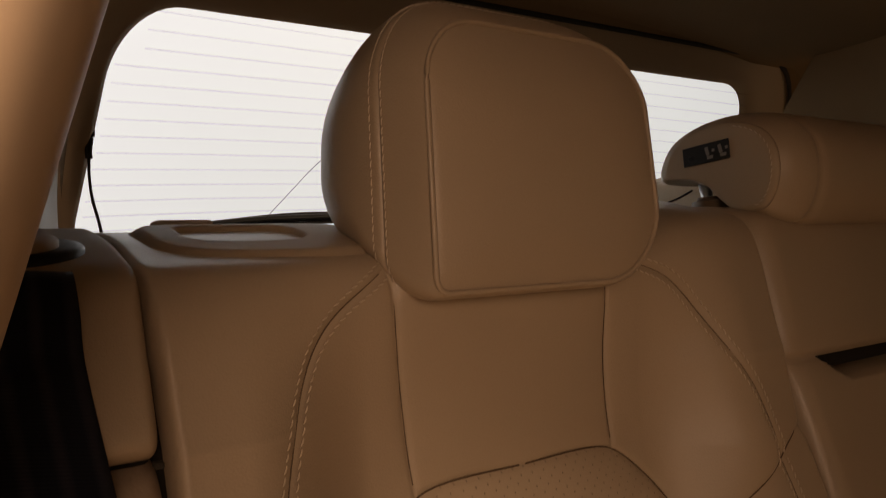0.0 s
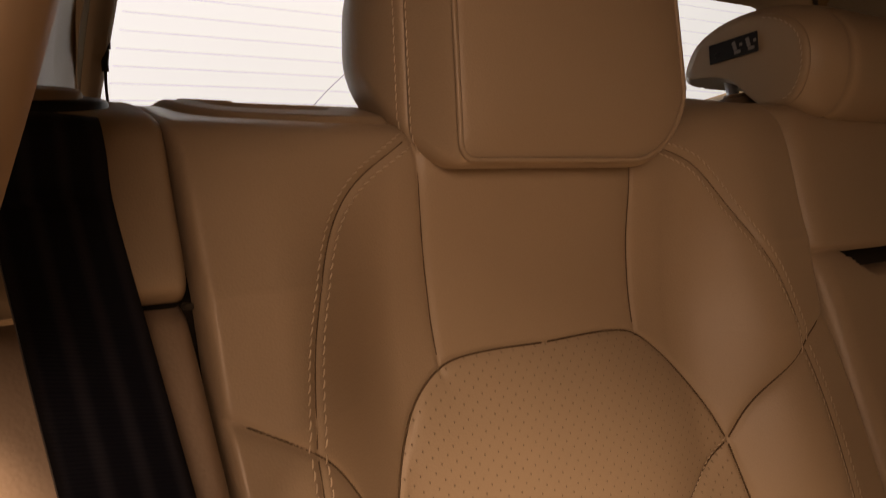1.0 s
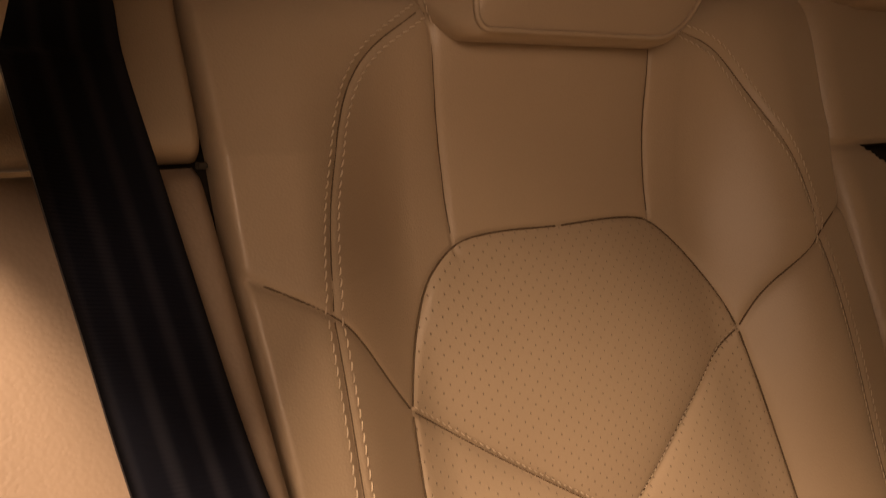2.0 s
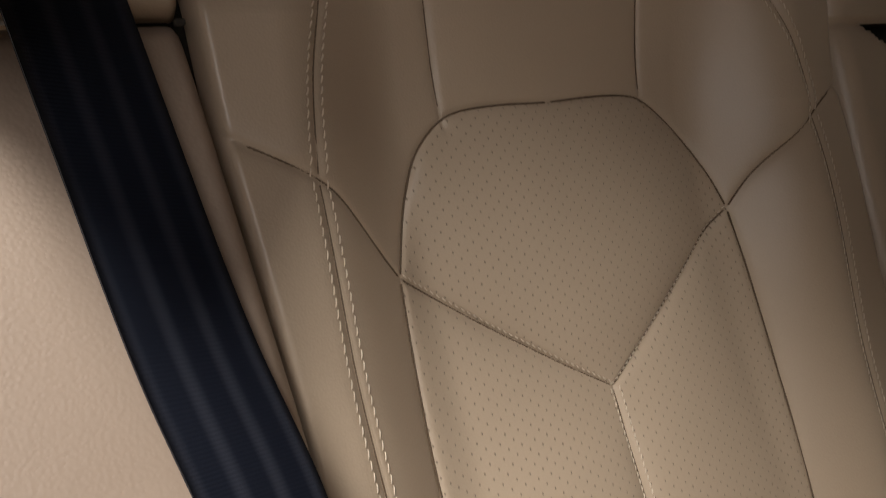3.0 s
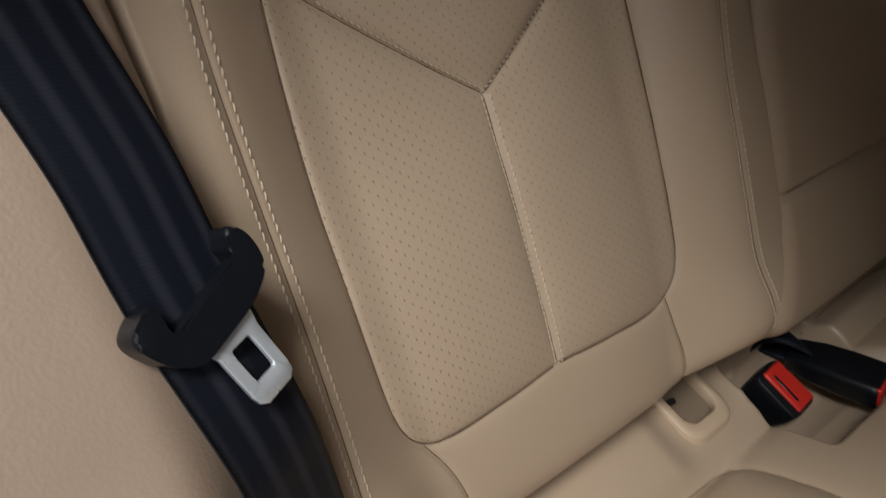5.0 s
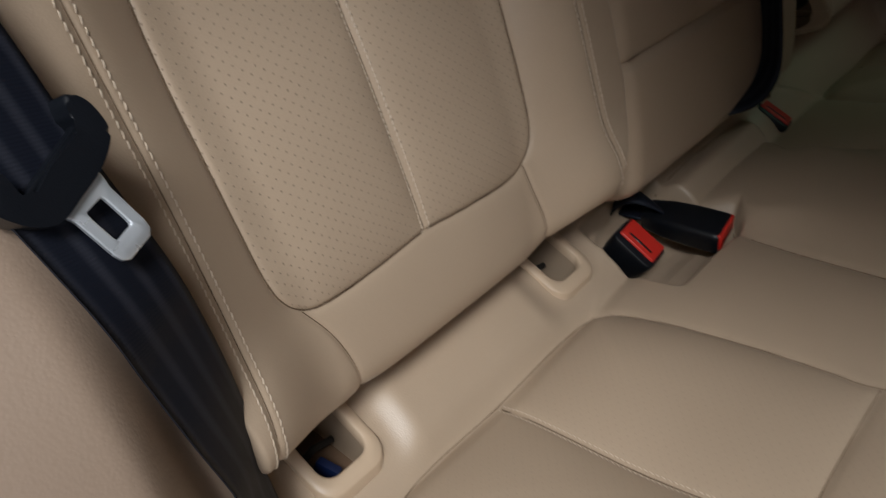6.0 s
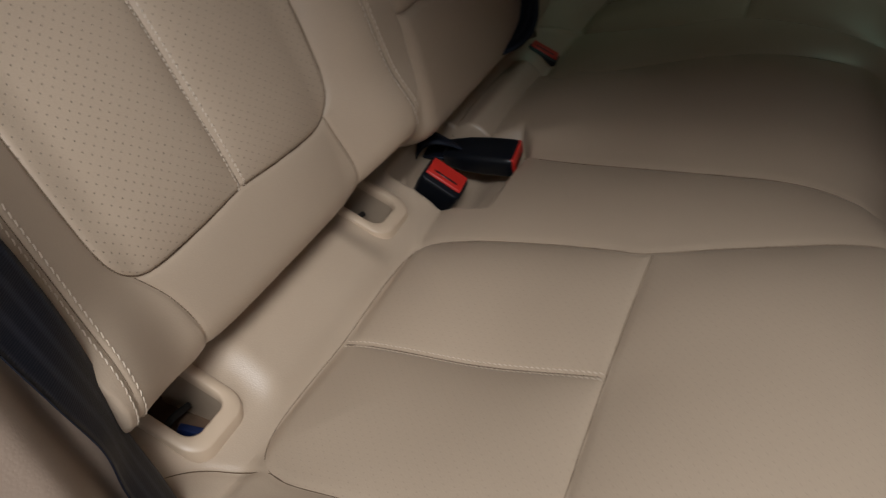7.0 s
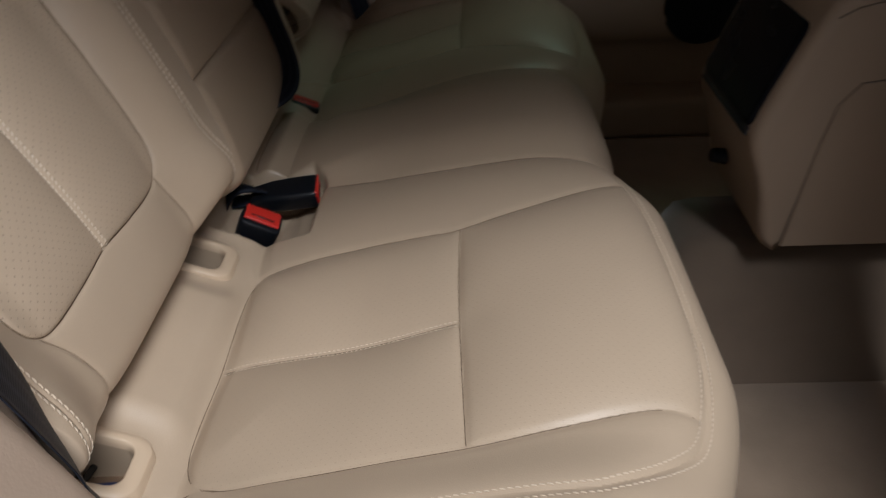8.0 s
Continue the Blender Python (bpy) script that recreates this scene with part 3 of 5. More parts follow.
            tube("seam", P - N * 0.0002, 0.0005, crease_shade, seat, sides=6)
    for off in (-0.0046, 0.0046):
        P, N = on_cushion(FRONT[8:], off)
        stitches("stitching", P + N * 0.0004, N, seat)
    for off in (-0.003, 0.003):
        P, N = on_cushion(spline(PAD_MID, 0.004), off)
        stitches("stitching", P + N * 0.0003, N, seat, pitch=0.0045, long=0.003)
    return seat


build_cushion()

# ---- headrest of the outboard seat ----


def build_headrest():
    head = thing("headrest", "brown-beige leather headrest with piped front and stitched sides", "headrest")
    # depth, half width, low, high, corner radius
    rows = [(0.121, 0.0885, 0.919, 1.073, 0.040), (0.1222, 0.0898, 0.917, 1.0755, 0.041), (0.1275, 0.0935, 0.915, 1.082, 0.046), (0.137, 0.0985, 0.915, 1.090, 0.053),
            (0.15, 0.104, 0.917, 1.097, 0.062), (0.165, 0.108, 0.92, 1.100, 0.070), (0.185, 0.110, 0.925, 1.0995, 0.077), (0.205, 0.109, 0.93, 1.094, 0.078), (0.225, 0.104, 0.937, 1.083, 0.072),
            (0.242, 0.091, 0.948, 1.067, 0.058), (0.252, 0.070, 0.962, 1.049, 0.042), (0.256, 0.04, 0.98, 1.030, 0.024)]
    rows = spline(rows, 0.0022)
    n = 14

    def ring(r, grow=0.0):
        y, w, lo, hi, rad = r
        out = []
        for px, pz in rounded(w + grow, (hi - lo) / 2 + grow, rad, n, min(rad, 0.056) * (0.22 + 0.78 * smooth(0.125, 0.2, y)), 0.046):
            zz = (lo + hi) / 2 + pz
            taper = 1 - 0.08 * smooth(0.98, 1.09, zz) - 0.03 * smooth(0.97, 0.92, zz)
            out.append((0.010 + px * taper, y + 0.012 * ((zz - 0.99) / 0.08) ** 2 * (1 if zz > 0.99 else 0.2), zz))
        return out

    rings = [ring(r) for r in rows]
    deep = rows[:, 0]
    groove = int(np.argmin(np.abs(np.abs(deep - 0.151))))
    # piping: a raised welt round the face and a sunk line beside the stitched seam
    for i, g in ((groove, -0.0016),):
        rings[i] = ring(rows[i], g)
    face = []
    edge = np.array(rings[0])
    c = np.array((0.0, 0.0, 0.992))
    for f in np.linspace(0.02, 1, 16):
        pts = edge.copy()
        pts[:, 0] = 0.010 + (edge[:, 0] - 0.010) * f
        pts[:, 2] = c[2] + (edge[:, 2] - c[2]) * f
        base = 0.012 * np.clip((pts[:, 2] - 0.99) / 0.08, 0, 2) ** 2
        low = 0.012 * 0.2 * (np.clip(0.99 - pts[:, 2], 0, 1) / 0.08) ** 2
        pts[:, 1] = 0.121 + base + low - 0.006 * (1 - f ** 4)
        face.append([tuple(p) for p in pts])
    v, fc = loft(face + rings[1: groove + 1], cap=False)
    fc = list(fc) + [list(range(len(face[0])))[::-1]]
    mesh_object("front_pad", v, fc, leather, head)
    v, fc = loft(rings[groove:], cap=True)
    mesh_object("rear_shell", v, fc, leather, head)
    for i, off in ((groove - 2, 0.0), (groove + 3, 0.0)):
        line = np.array(rings[i])[2:-2]
        nor = line - np.array((0.010, 0.17, 1.0))
        nor[:, 1] = 0
        nor /= np.linalg.norm(nor, axis=1)[:, None]
        stitches("stitching", line + nor * 0.0004, nor, head)
    border = np.array(ring(rows[0], 0.0004)) - np.array((0, 0.0006, 0))
    start = int(np.argmin(np.hypot(border[:, 0] - 0.010, border[:, 2] - 0.919)))
    border = np.roll(border, -start, axis=0)
    tube("welt", border, 0.0017, leather, head, closed=True)
    return head


build_headrest()
MIRROR = Matrix.Translation((2 * MID, 0, 0)) @ Matrix.Diagonal((-1, 1, 1, 1))
backrest = bpy.data.objects["outboard_rear_seat"]
tagged(copy_thing(backrest, MIRROR), "shaded beige leather backrest of the far rear seat")
tagged(copy_thing(bpy.data.objects["headrest"], MIRROR), "shaded beige leather headrest of the far rear seat")

# ---- middle backrest with fold-down armrest ----


def build_middle():
    seat = thing("middle_rear_seat", "beige leather middle backrest with closed fold-down armrest", "car seat", "rear seats")
    prof = spline([(0.07, 0.366), (0.02, 0.372), (-0.008, 0.392), (-0.009, 0.42), (-0.002, 0.46), (0.012, 0.514), (0.055, 0.65), (0.088, 0.75), (0.118, 0.848), (0.134, 0.90), (0.143, 0.928), (0.157, 0.942), (0.19, 0.949), (0.24, 0.954), (0.29, 0.958)], 0.0026)
    arc = np.concatenate([[0], np.cumsum(np.linalg.norm(np.diff(prof, axis=0), axis=1))])
    x = np.linspace(0.236, 2 * MID - 0.236, 130)
    X = np.repeat(x[None, :], len(prof), axis=0)
    S = np.repeat(arc[:, None], len(x), axis=1)
    Z = np.repeat(prof[:, 1][:, None], len(x), axis=1)
    Y = np.repeat(prof[:, 0][:, None], len(x), axis=1)
    za = np.interp(0.848, prof[:, 1], arc)
    zb = np.interp(0.513, prof[:, 1], arc)
    D = np.minimum(np.abs(S - za), np.abs(S - zb))
    M = np.minimum(X, 2 * MID - X)
    slot = (Z < 0.846) & (Z > 0.846 - 0.019 * smooth(0.272, 0.315, M)) & (M > 0.274)
    Y = Y - 0.005 * (1 - np.exp(-D / 0.012)) + 0.004 * np.exp(-(D / 0.0022) ** 2)
    armrest = (Z < 0.848) & (Z > 0.513)
    Y = Y + np.where(armrest, 0.002, 0.0)
    Y = np.where(slot, Y + 0.035, Y)
    edge = np.minimum(X - x[0], x[-1] - X)
    Y = Y + 0.02 * (1 - np.sqrt(np.clip(1 - (1 - np.clip(edge / 0.02, 0, 1)) ** 2, 0, 1)))
    reg = np.where(Z > 0.848, 1, np.where(Z > 0.513, 2, 3))
    reg = np.where(slot, 4, reg)
    V = np.stack([X, Y, Z + 0.022 * smooth(0.86, 0.94, Z)], axis=-1)
    # The slot's recess is coloured dark in place of its shade.
    grid_parts(V, np.stack([X, S], axis=-1), reg, {1: ("upper_panel", leather, ""), 2: ("armrest_panel", leather, ""), 3: ("lower_panel", leather, ""), 4: ("pull_slot", shade_brown, "recessed pull slot, its shade put in as dark colour")}, seat)
    return seat


build_middle()


def build_middle_headrest():
    head = thing("headrest", "low beige leather saddle headrest with black icon label", "headrest")
    outline = spline([(0.150, 0.951), (0.130, 0.956), (0.117, 0.975), (0.113, 1.0), (0.119, 1.025), (0.140, 1.044), (0.175, 1.053), (0.215, 1.050), (0.248, 1.036), (0.264, 1.012), (0.262, 0.999),
                      (0.245, 0.997), (0.222, 0.994), (0.200, 0.984), (0.184, 0.968), (0.168, 0.955), (0.150, 0.951)], 0.004)[:-1]
    c = np.array((0.185, 1.008))
    half = 0.172
    rings = []
    ts = np.concatenate([np.linspace(0, 0.3, 14, endpoint=False), np.linspace(0.3, 1.7, 20, endpoint=False), np.linspace(1.7, 2, 15)])
    for t in ts:
        a = abs(t - 1)
        x = MID + (t - 1) * half
        fat = 1.0
        if a > 0.7:
            q = (a - 0.7) / 0.3
            fat = 1 - 0.13 * q ** 2 - 0.10 * q ** 6
        seam = 0.004 * math.exp(-((a - 0.80) / 0.014) ** 2)
        ring = []
        for y, z in outline:
            d = np.array((y, z)) - c
            p = c + d * (fat - seam / max(0.02, np.linalg.norm(d)))
            ring.append((x, p[0], p[1]))
        rings.append(ring)
    v, f = loft(rings, cap=False)
    mesh_object("shell", v, f, leather, head)
    for side, ring in ((-1, rings[0]), (1, rings[-1])):
        r = np.array(ring)
        mid = r.mean(axis=0)
        caps = [ring]
        for g in (0.985, 0.96, 0.85, 0.6, 0.3, 0.05):
            p = mid + (r - mid) * g
            p[:, 0] = r[0, 0] + side * (0.0035 if g < 0.97 else 0.001)
            caps.append([tuple(k) for k in p])
        v, f = loft(caps, cap=True)
        mesh_object("end_panel", v, f, leather, head)
        for g in (0.90, 1.0):
            p = mid + (r - mid) * g
            p[:, 0] = r[0, 0] + (side * 0.0036 if g < 0.95 else -side * 0.011)
            if g == 1.0:
                p[:, 1:] = mid[1:] + (r[:, 1:] - mid[1:]) * 1.055
            nor = np.repeat(np.array([[side, 0.0, 0.0]]), len(p), axis=0) if g < 0.95 else p - mid
            stitches("stitching", p[3:38], nor[3:38], head)
    plate = bmesh.new()
    px = MID - half - 0.0052
    m = Matrix.Translation((px, 0.1945, 1.0185)) @ Euler((radians(-3), 0, 0)).to_matrix().to_4x4()
    box(plate, (0.0016, 0.047, 0.0165), m, 0.0006, 1)
    label = part("icon_label", plate, label_black, head, "black label with pale seat icons")
    for dy, tall in ((0.009, 0.5), (-0.004, 1.0), (-0.017, 1.0)):
        bm = bmesh.new()
        if tall < 1:
            box(bm, (0.0012, 0.006, 0.004), m @ Matrix.Translation((-0.0006, dy + 0.006, -0.002)), 0.0005, 1)
            part("icon", bm, black_plastic, label)
            continue
        box(bm, (0.0012, 0.0035, 0.0075), m @ Matrix.Translation((-0.0006, dy + 0.002, 0.0012)) @ Euler((radians(-12), 0, 0)).to_matrix().to_4x4(), 0.0004, 1)
        box(bm, (0.0012, 0.0062, 0.0028), m @ Matrix.Translation((-0.0006, dy - 0.0005, -0.0042)), 0.0004, 1)
        box(bm, (0.0012, 0.0028, 0.0026), m @ Matrix.Translation((-0.0006, dy - 0.0042, 0.0012)), 0.0004, 1)
        part("icon", bm, tag_white, label)
    for dx in (-0.155, 0.155):
        tube("post", [(MID + dx + 0.002, 0.204, 0.94), (MID + dx, 0.209, 0.97), (MID + dx - 0.002, 0.214, 1.0)], 0.0052, steel, head, "steel post", sides=16)
        bm = bmesh.new()
        bmesh.ops.create_cone(bm, cap_ends=True, segments=32, radius1=0.021, radius2=0.0175, depth=0.014, matrix=Matrix.Translation((MID + dx, 0.205, 0.975)))
        bmesh.ops.bevel(bm, geom=[e for e in bm.edges if len(e.link_faces) == 2 and e.calc_face_angle(0) > 0.6], offset=0.004, segments=3, affect="EDGES")
        part("collar", bm, brown_plastic, head, "dark brown plastic collar")
    return head


build_middle_headrest()

# ---- side trim, belt and C-pillar ----
WING = spline([(0.129, 0.8555), (0.122, 0.853), (0.113, 0.845), (0.091, 0.80), (0.048, 0.70), (0.004, 0.60), (-0.014, 0.55), (-0.024, 0.50), (-0.032, 0.44), (-0.036, 0.38), (-0.04, 0.30), (-0.045, 0.2)], 0.004)
WING_EDGE = ([0.2, 0.30, 0.375, 0.43, 0.5, 0.6, 0.7, 0.8, 0.86], [0.19, 0.193, 0.198, 0.202, 0.2045, 0.2025, 0.2072, 0.2150, 0.2190])


def build_wing():
    ob = thing("side_bolster", "grained beige side bolster beside the seat at the door opening", "trim", kind="structure")
    w = np.concatenate([np.linspace(0, 0.02, 12), np.linspace(0.024, 0.21, 40)])
    z = WING[:, 1]
    inner = -np.interp(z, *WING_EDGE)
    X = inner[:, None] - w[None, :]
    Z = np.repeat(z[:, None], len(w), axis=1)
    fwd = np.interp(z, [0.2, 0.4, 0.5, 0.6, 0.7, 0.8], [0.085, 0.07, 0.054, 0.026, 0.008, 0.0])[:, None]
    Y = WING[:, 0][:, None] - fwd * smooth(0.012, 0.055, w)[None, :]
    Y = Y + 0.025 * (1 - np.sqrt(np.clip(1 - (1 - np.clip(w / 0.008, 0, 1)) ** 2, 0, 1)))[None, :]
    Y = Y + 0.05 * smooth(0.13, 0.21, w)[None, :] ** 2
    V = np.stack([X, Y, Z], axis=-1)
    grid_parts(V, np.stack([X, Z], axis=-1), np.ones(X.shape, int), {1: ("panel", grained, "")}, ob)
    # the hard upper piece with the belt outlet
    prof = spline([(0.135, 0.8575), (0.123, 0.859), (0.114, 0.867), (0.120, 0.885), (0.131, 0.91), (0.139, 0.929), (0.149, 0.9385), (0.170, 0.946), (0.22, 0.9575), (0.30, 0.967), (0.33, 0.955)], 0.003)
    w = np.concatenate([np.linspace(0, 0.014, 10), np.linspace(0.018, 0.09, 14)])
    X = np.repeat((-0.2190 - w)[None, :], len(prof), axis=0)
    bend = (1 - np.sqrt(np.clip(1 - (1 - np.clip(w / 0.006, 0, 1)) ** 2, 0, 1)))[None, :]
    front = smooth(0.95, 0.93, prof[:, 1])[:, None]
    Y = prof[:, 0][:, None] + 0.02 * bend * front
    Z = prof[:, 1][:, None] - 0.012 * bend * (1 - front)
    V = np.stack([X, Y + 0 * X, Z + 0 * X], axis=-1)
    grid_parts(V, np.stack([X, Z + 0 * X], axis=-1), np.ones(X.shape, int), {1: ("upper_trim", hard_trim, "moulded beige plastic")}, ob)
    bm = bmesh.new()
    box(bm, (0.004, 0.006, 0.003), Matrix.Translation((-0.2205, 0.121, 0.8565)), 0.0006, 1)
    part("joint_gap", bm, shade_brown, ob)
    # oval belt outlet: dark slot and cover
    for name, material, label, cx, cy, rx, ry, top in (("outlet_slot", black_plastic, "dark belt outlet slot", -0.273, 0.183, 0.036, 0.0285, 0.0008), ("outlet_cover", hard_trim, "", -0.281, 0.178, 0.0325, 0.0235, 0.0052)):
        rings = []
        for g, dz in ((1.0, -0.012), (1.0, top - 0.002), (0.97, top - 0.0006), (0.88, top), (0.4, top + 0.0004), (0.05, top + 0.0004)):
            rings.append([(cx + rx * g * math.cos(a), cy + ry * g * math.sin(a), 0.9515 + dz + 0.22 * (cy - 0.18 + ry * g * math.sin(a))) for a in np.linspace(0, 2 * math.pi, 44, endpoint=False)])
        v, f = loft(rings)
        mesh_object(name, v, f, material, ob, label)
    return ob


build_wing()


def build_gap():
    """An added dark sheet along the backrest's edge: shades the trim gap, stops leaking light."""
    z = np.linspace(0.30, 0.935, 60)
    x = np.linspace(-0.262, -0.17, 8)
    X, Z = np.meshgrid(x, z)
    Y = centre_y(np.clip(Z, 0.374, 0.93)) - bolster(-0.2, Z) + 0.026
    ob = thing("seat_gap_shade_sheet", "dark sheet added in the gap beside the backrest in place of its shade", "lining", kind="structure")
    grid_parts(np.stack([X, Y, Z], axis=-1), np.stack([X, Z], axis=-1), np.ones(X.shape, int), {1: ("lining", shade_brown, "")}, ob)


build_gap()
# Unseen dark panel added to stop light leaking in behind the seats.
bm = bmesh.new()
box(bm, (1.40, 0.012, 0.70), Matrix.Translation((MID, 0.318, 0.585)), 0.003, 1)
tagged(part("leak_panel_rear", bm, shade_brown, None), "added dark panel behind the rear seats, stops light leaks", "wall", kind="structure")
# Dark strip added under the backrests against leaking light at the guides.
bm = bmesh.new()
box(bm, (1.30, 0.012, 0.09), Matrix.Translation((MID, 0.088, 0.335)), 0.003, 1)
tagged(part("leak_strip_under_backrests", bm, shade_brown, None), "added dark strip under the rear backrests, stops light leaks", "lining", kind="structure")

BELT = spline([(-0.2470, 0.175, 0.9335), (-0.2470, 0.155, 0.9385), (-0.2470, 0.142, 0.9365), (-0.2465, 0.133, 0.922), (-0.246, 0.124, 0.898), (-0.2396, 0.101, 0.848), (-0.2330, 0.080, 0.800), (-0.2284, 0.064, 0.766), (-0.2232, 0.050, 0.735), (-0.2130, 0.029, 0.688),
               (-0.207, 0.008, 0.640), (-0.197, -0.014, 0.584), (-0.191, -0.016, 0.550), (-0.186, -0.017, 0.51), (-0.181, -0.013, 0.46), (-0.182, -0.014, 0.42), (-0.183, -0.030, 0.37), (-0.186, -0.045, 0.31)], 0.004)


def build_belt(tongue=True):
    belt = thing("seat_belt", "black woven seat belt hanging beside the backrest with steel tongue", "seat belt", "rear seat belts")
    n = 13
    wide = 0.0455
    top, low, uv = [], [], []
    run = np.concatenate([[0], np.cumsum(np.linalg.norm(np.diff(BELT, axis=0), axis=1))])
    t = np.gradient(BELT, axis=0)
    for i, p in enumerate(BELT):
        d = Vector(t[i]).normalized()
        z = p[2]
        turn = 0.32 + 0.20 * float(smooth(0.67, 0.58, z)) + 0.45 * float(smooth(0.55, 0.43, z))
        across = Vector((-1, -turn if z < 0.9 else -0.12, 0)).normalized()
        across = (across - d * across.dot(d)).normalized()
        nor = d.cross(across).normalized()
        if nor.y > 0:
            nor = -nor
        for k in range(n):
            u = k / (n - 1)
            bow = 0.0010 * math.sin(math.pi * u) + 0.0005 * math.sin(run[i] * 21 + u * 2.5)
            q = Vector(p) + across * (wide * u) + nor * bow
            top.append(q)
            low.append(q - nor * 0.0013)
            uv.append((wide * u, run[i]))
    m = len(BELT)
    faces = []
    off = len(top)
    for i in range(m - 1):
        for k in range(n - 1):
            a, b, c, d = i * n + k, i * n + k + 1, (i + 1) * n + k + 1, (i + 1) * n + k
            faces.append((a, b, c, d))
            faces.append((off + d, off + c, off + b, off + a))
        for k in (0, n - 1):
            a, d = i * n + k, (i + 1) * n + k
            faces.append((a, d, off + d, off + a))
    strap = mesh_object("webbing", top + low, faces, webbing, belt, uvs=uv + uv)
    if not tongue:
        return belt
    # tongue: moulded grip across the strap with a steel blade
    i = int(np.argmin(np.abs(BELT[:, 2] - 0.634)))
    down = Vector(t[i]).normalized()
    across = Vector((1, 0.28, 0)).normalized()
    across = (across - down * across.dot(down)).normalized()
    out = across.cross(down).normalized()
    if out.y > 0:
        out = -out
    base = Matrix(((across.x, down.x, out.x), (across.y, down.y, out.y), (across.z, down.z, out.z))).to_4x4()
    centre = Vector((-0.2275, 0.001, 0.6415)) + out * 0.004 + down * 0.003 - across * 0.002
    m4 = Matrix.Translation(centre) @ base
    outline = spline([(0.0185, -0.0115), (0.0205, -0.0175), (0.0235, -0.0190), (0.0285, -0.0130), (0.0298, -0.0030), (0.0268, 0.0035), (0.0170, 0.0102), (0.0030, 0.0150), (-0.0100, 0.0184), (-0.0182, 0.0150),
                      (-0.0240, 0.0090), (-0.0282, 0.0010), (-0.0268, -0.0042), (-0.0205, -0.0085), (-0.0170, -0.0088), (-0.0160, -0.0050)], 0.0016)
    slot = spline([(-0.0160, -0.0050), (-0.0152, 0.0030), (-0.0120, 0.0052), (0.0, -0.0002), (0.0140, -0.0045), (0.0195, -0.0068), (0.0185, -0.0115)], 0.0016)
    loop = [tuple(q) for q in outline[:-1]] + [tuple(q) for q in slot[:-1]]
    heart = np.mean(loop, axis=0)
    bm = bmesh.new()
    ring_of = []
    for zz in (-0.0055, 0.0075):
        ring_of.append([bm.verts.new((x, y, zz)) for x, y in loop])
    bm.faces.new(ring_of[0])
    front = bm.faces.new(list(reversed(ring_of[1])))
    count = len(loop)
    for k in range(count):
        j = (k + 1) % count
        bm.faces.new((ring_of[0][j], ring_of[0][k], ring_of[1][k], ring_of[1][j]))
    bmesh.ops.bevel(bm, geom=list(front.edges), offset=0.0020, segments=3, affect="EDGES", profile=0.5, clamp_overlap=True)
    bm.transform(m4)
    grip = part("tongue_grip", bm, black_plastic, belt, "black moulded tongue grip")
    bm = bmesh.new()
    box(bm, (0.0385, 0.0018, 0.006), m4 @ Matrix.Translation((0.0030, -0.0012, 0.0022)) @ Matrix.Rotation(radians(-19), 4, "Z"), 0.0006, 2)
    part("slot_lip", bm, black_plastic, grip)
    # blade with its window
    bm = bmesh.new()
    blade = m4 @ Matrix.Translation((0.0045, 0.0135, 0.002)) @ Euler((radians(5), 0, radians(-10))).to_matrix().to_4x4()
    outer = [(-0.0118, -0.003), (-0.0108, 0.003), (-0.0098, 0.0065), (-0.0096, 0.025), (-0.0088, 0.0288), (-0.0060, 0.0310), (0.0060, 0.0310), (0.0088, 0.0288), (0.0096, 0.025), (0.0098, 0.0065), (0.0108, 0.003), (0.0118, -0.003)]
    inner = [(-0.0046, 0.0066), (-0.0053, 0.0074), (-0.0055, 0.010), (-0.0055, 0.0212), (-0.0053, 0.0229), (-0.0045, 0.0236), (0.0045, 0.0236), (0.0053, 0.0229), (0.0055, 0.0212), (0.0055, 0.010), (0.0053, 0.0074), (0.0046, 0.0066)]
    layers = []
    for zz, grow in ((0.0, 0.0), (0.0005, 0.0006), (0.0023, 0.0006), (0.0029, 0.0)):
        o = [bm.verts.new(blade @ Vector((x + math.copysign(grow, x), y + grow, zz))) for x, y in outer]
        n_ = [bm.verts.new(blade @ Vector((x - math.copysign(grow, x), y + (grow if y < 0.012 else -grow), zz))) for x, y in inner]
        layers.append((o, n_))
    k = len(outer)
    for (o, n_), sgn in ((layers[0], 1), (layers[-1], -1)):
        for j in range(k - 1):
            bm.faces.new((o[j], o[j + 1], n_[j + 1], n_[j]))
        bm.faces.new((o[-1], o[0], n_[0], n_[-1]))
    for (o, n_), (o2, n2) in zip(layers[:-1], layers[1:]):
        for j in range(k):
            bm.faces.new((o[j], o[(j + 1) % k], o2[(j + 1) % k], o2[j]))
            bm.faces.new((n_[j], n_[(j + 1) % k], n2[(j + 1) % k], n2[j]))
    part("tongue_blade", bm, steel, belt, "bright steel tongue blade")
    return belt


near_belt = build_belt()
far_belt = build_belt(False)
far_belt.matrix_basis = MIRROR
tagged(far_belt, "black seat belt beside the far rear seat")


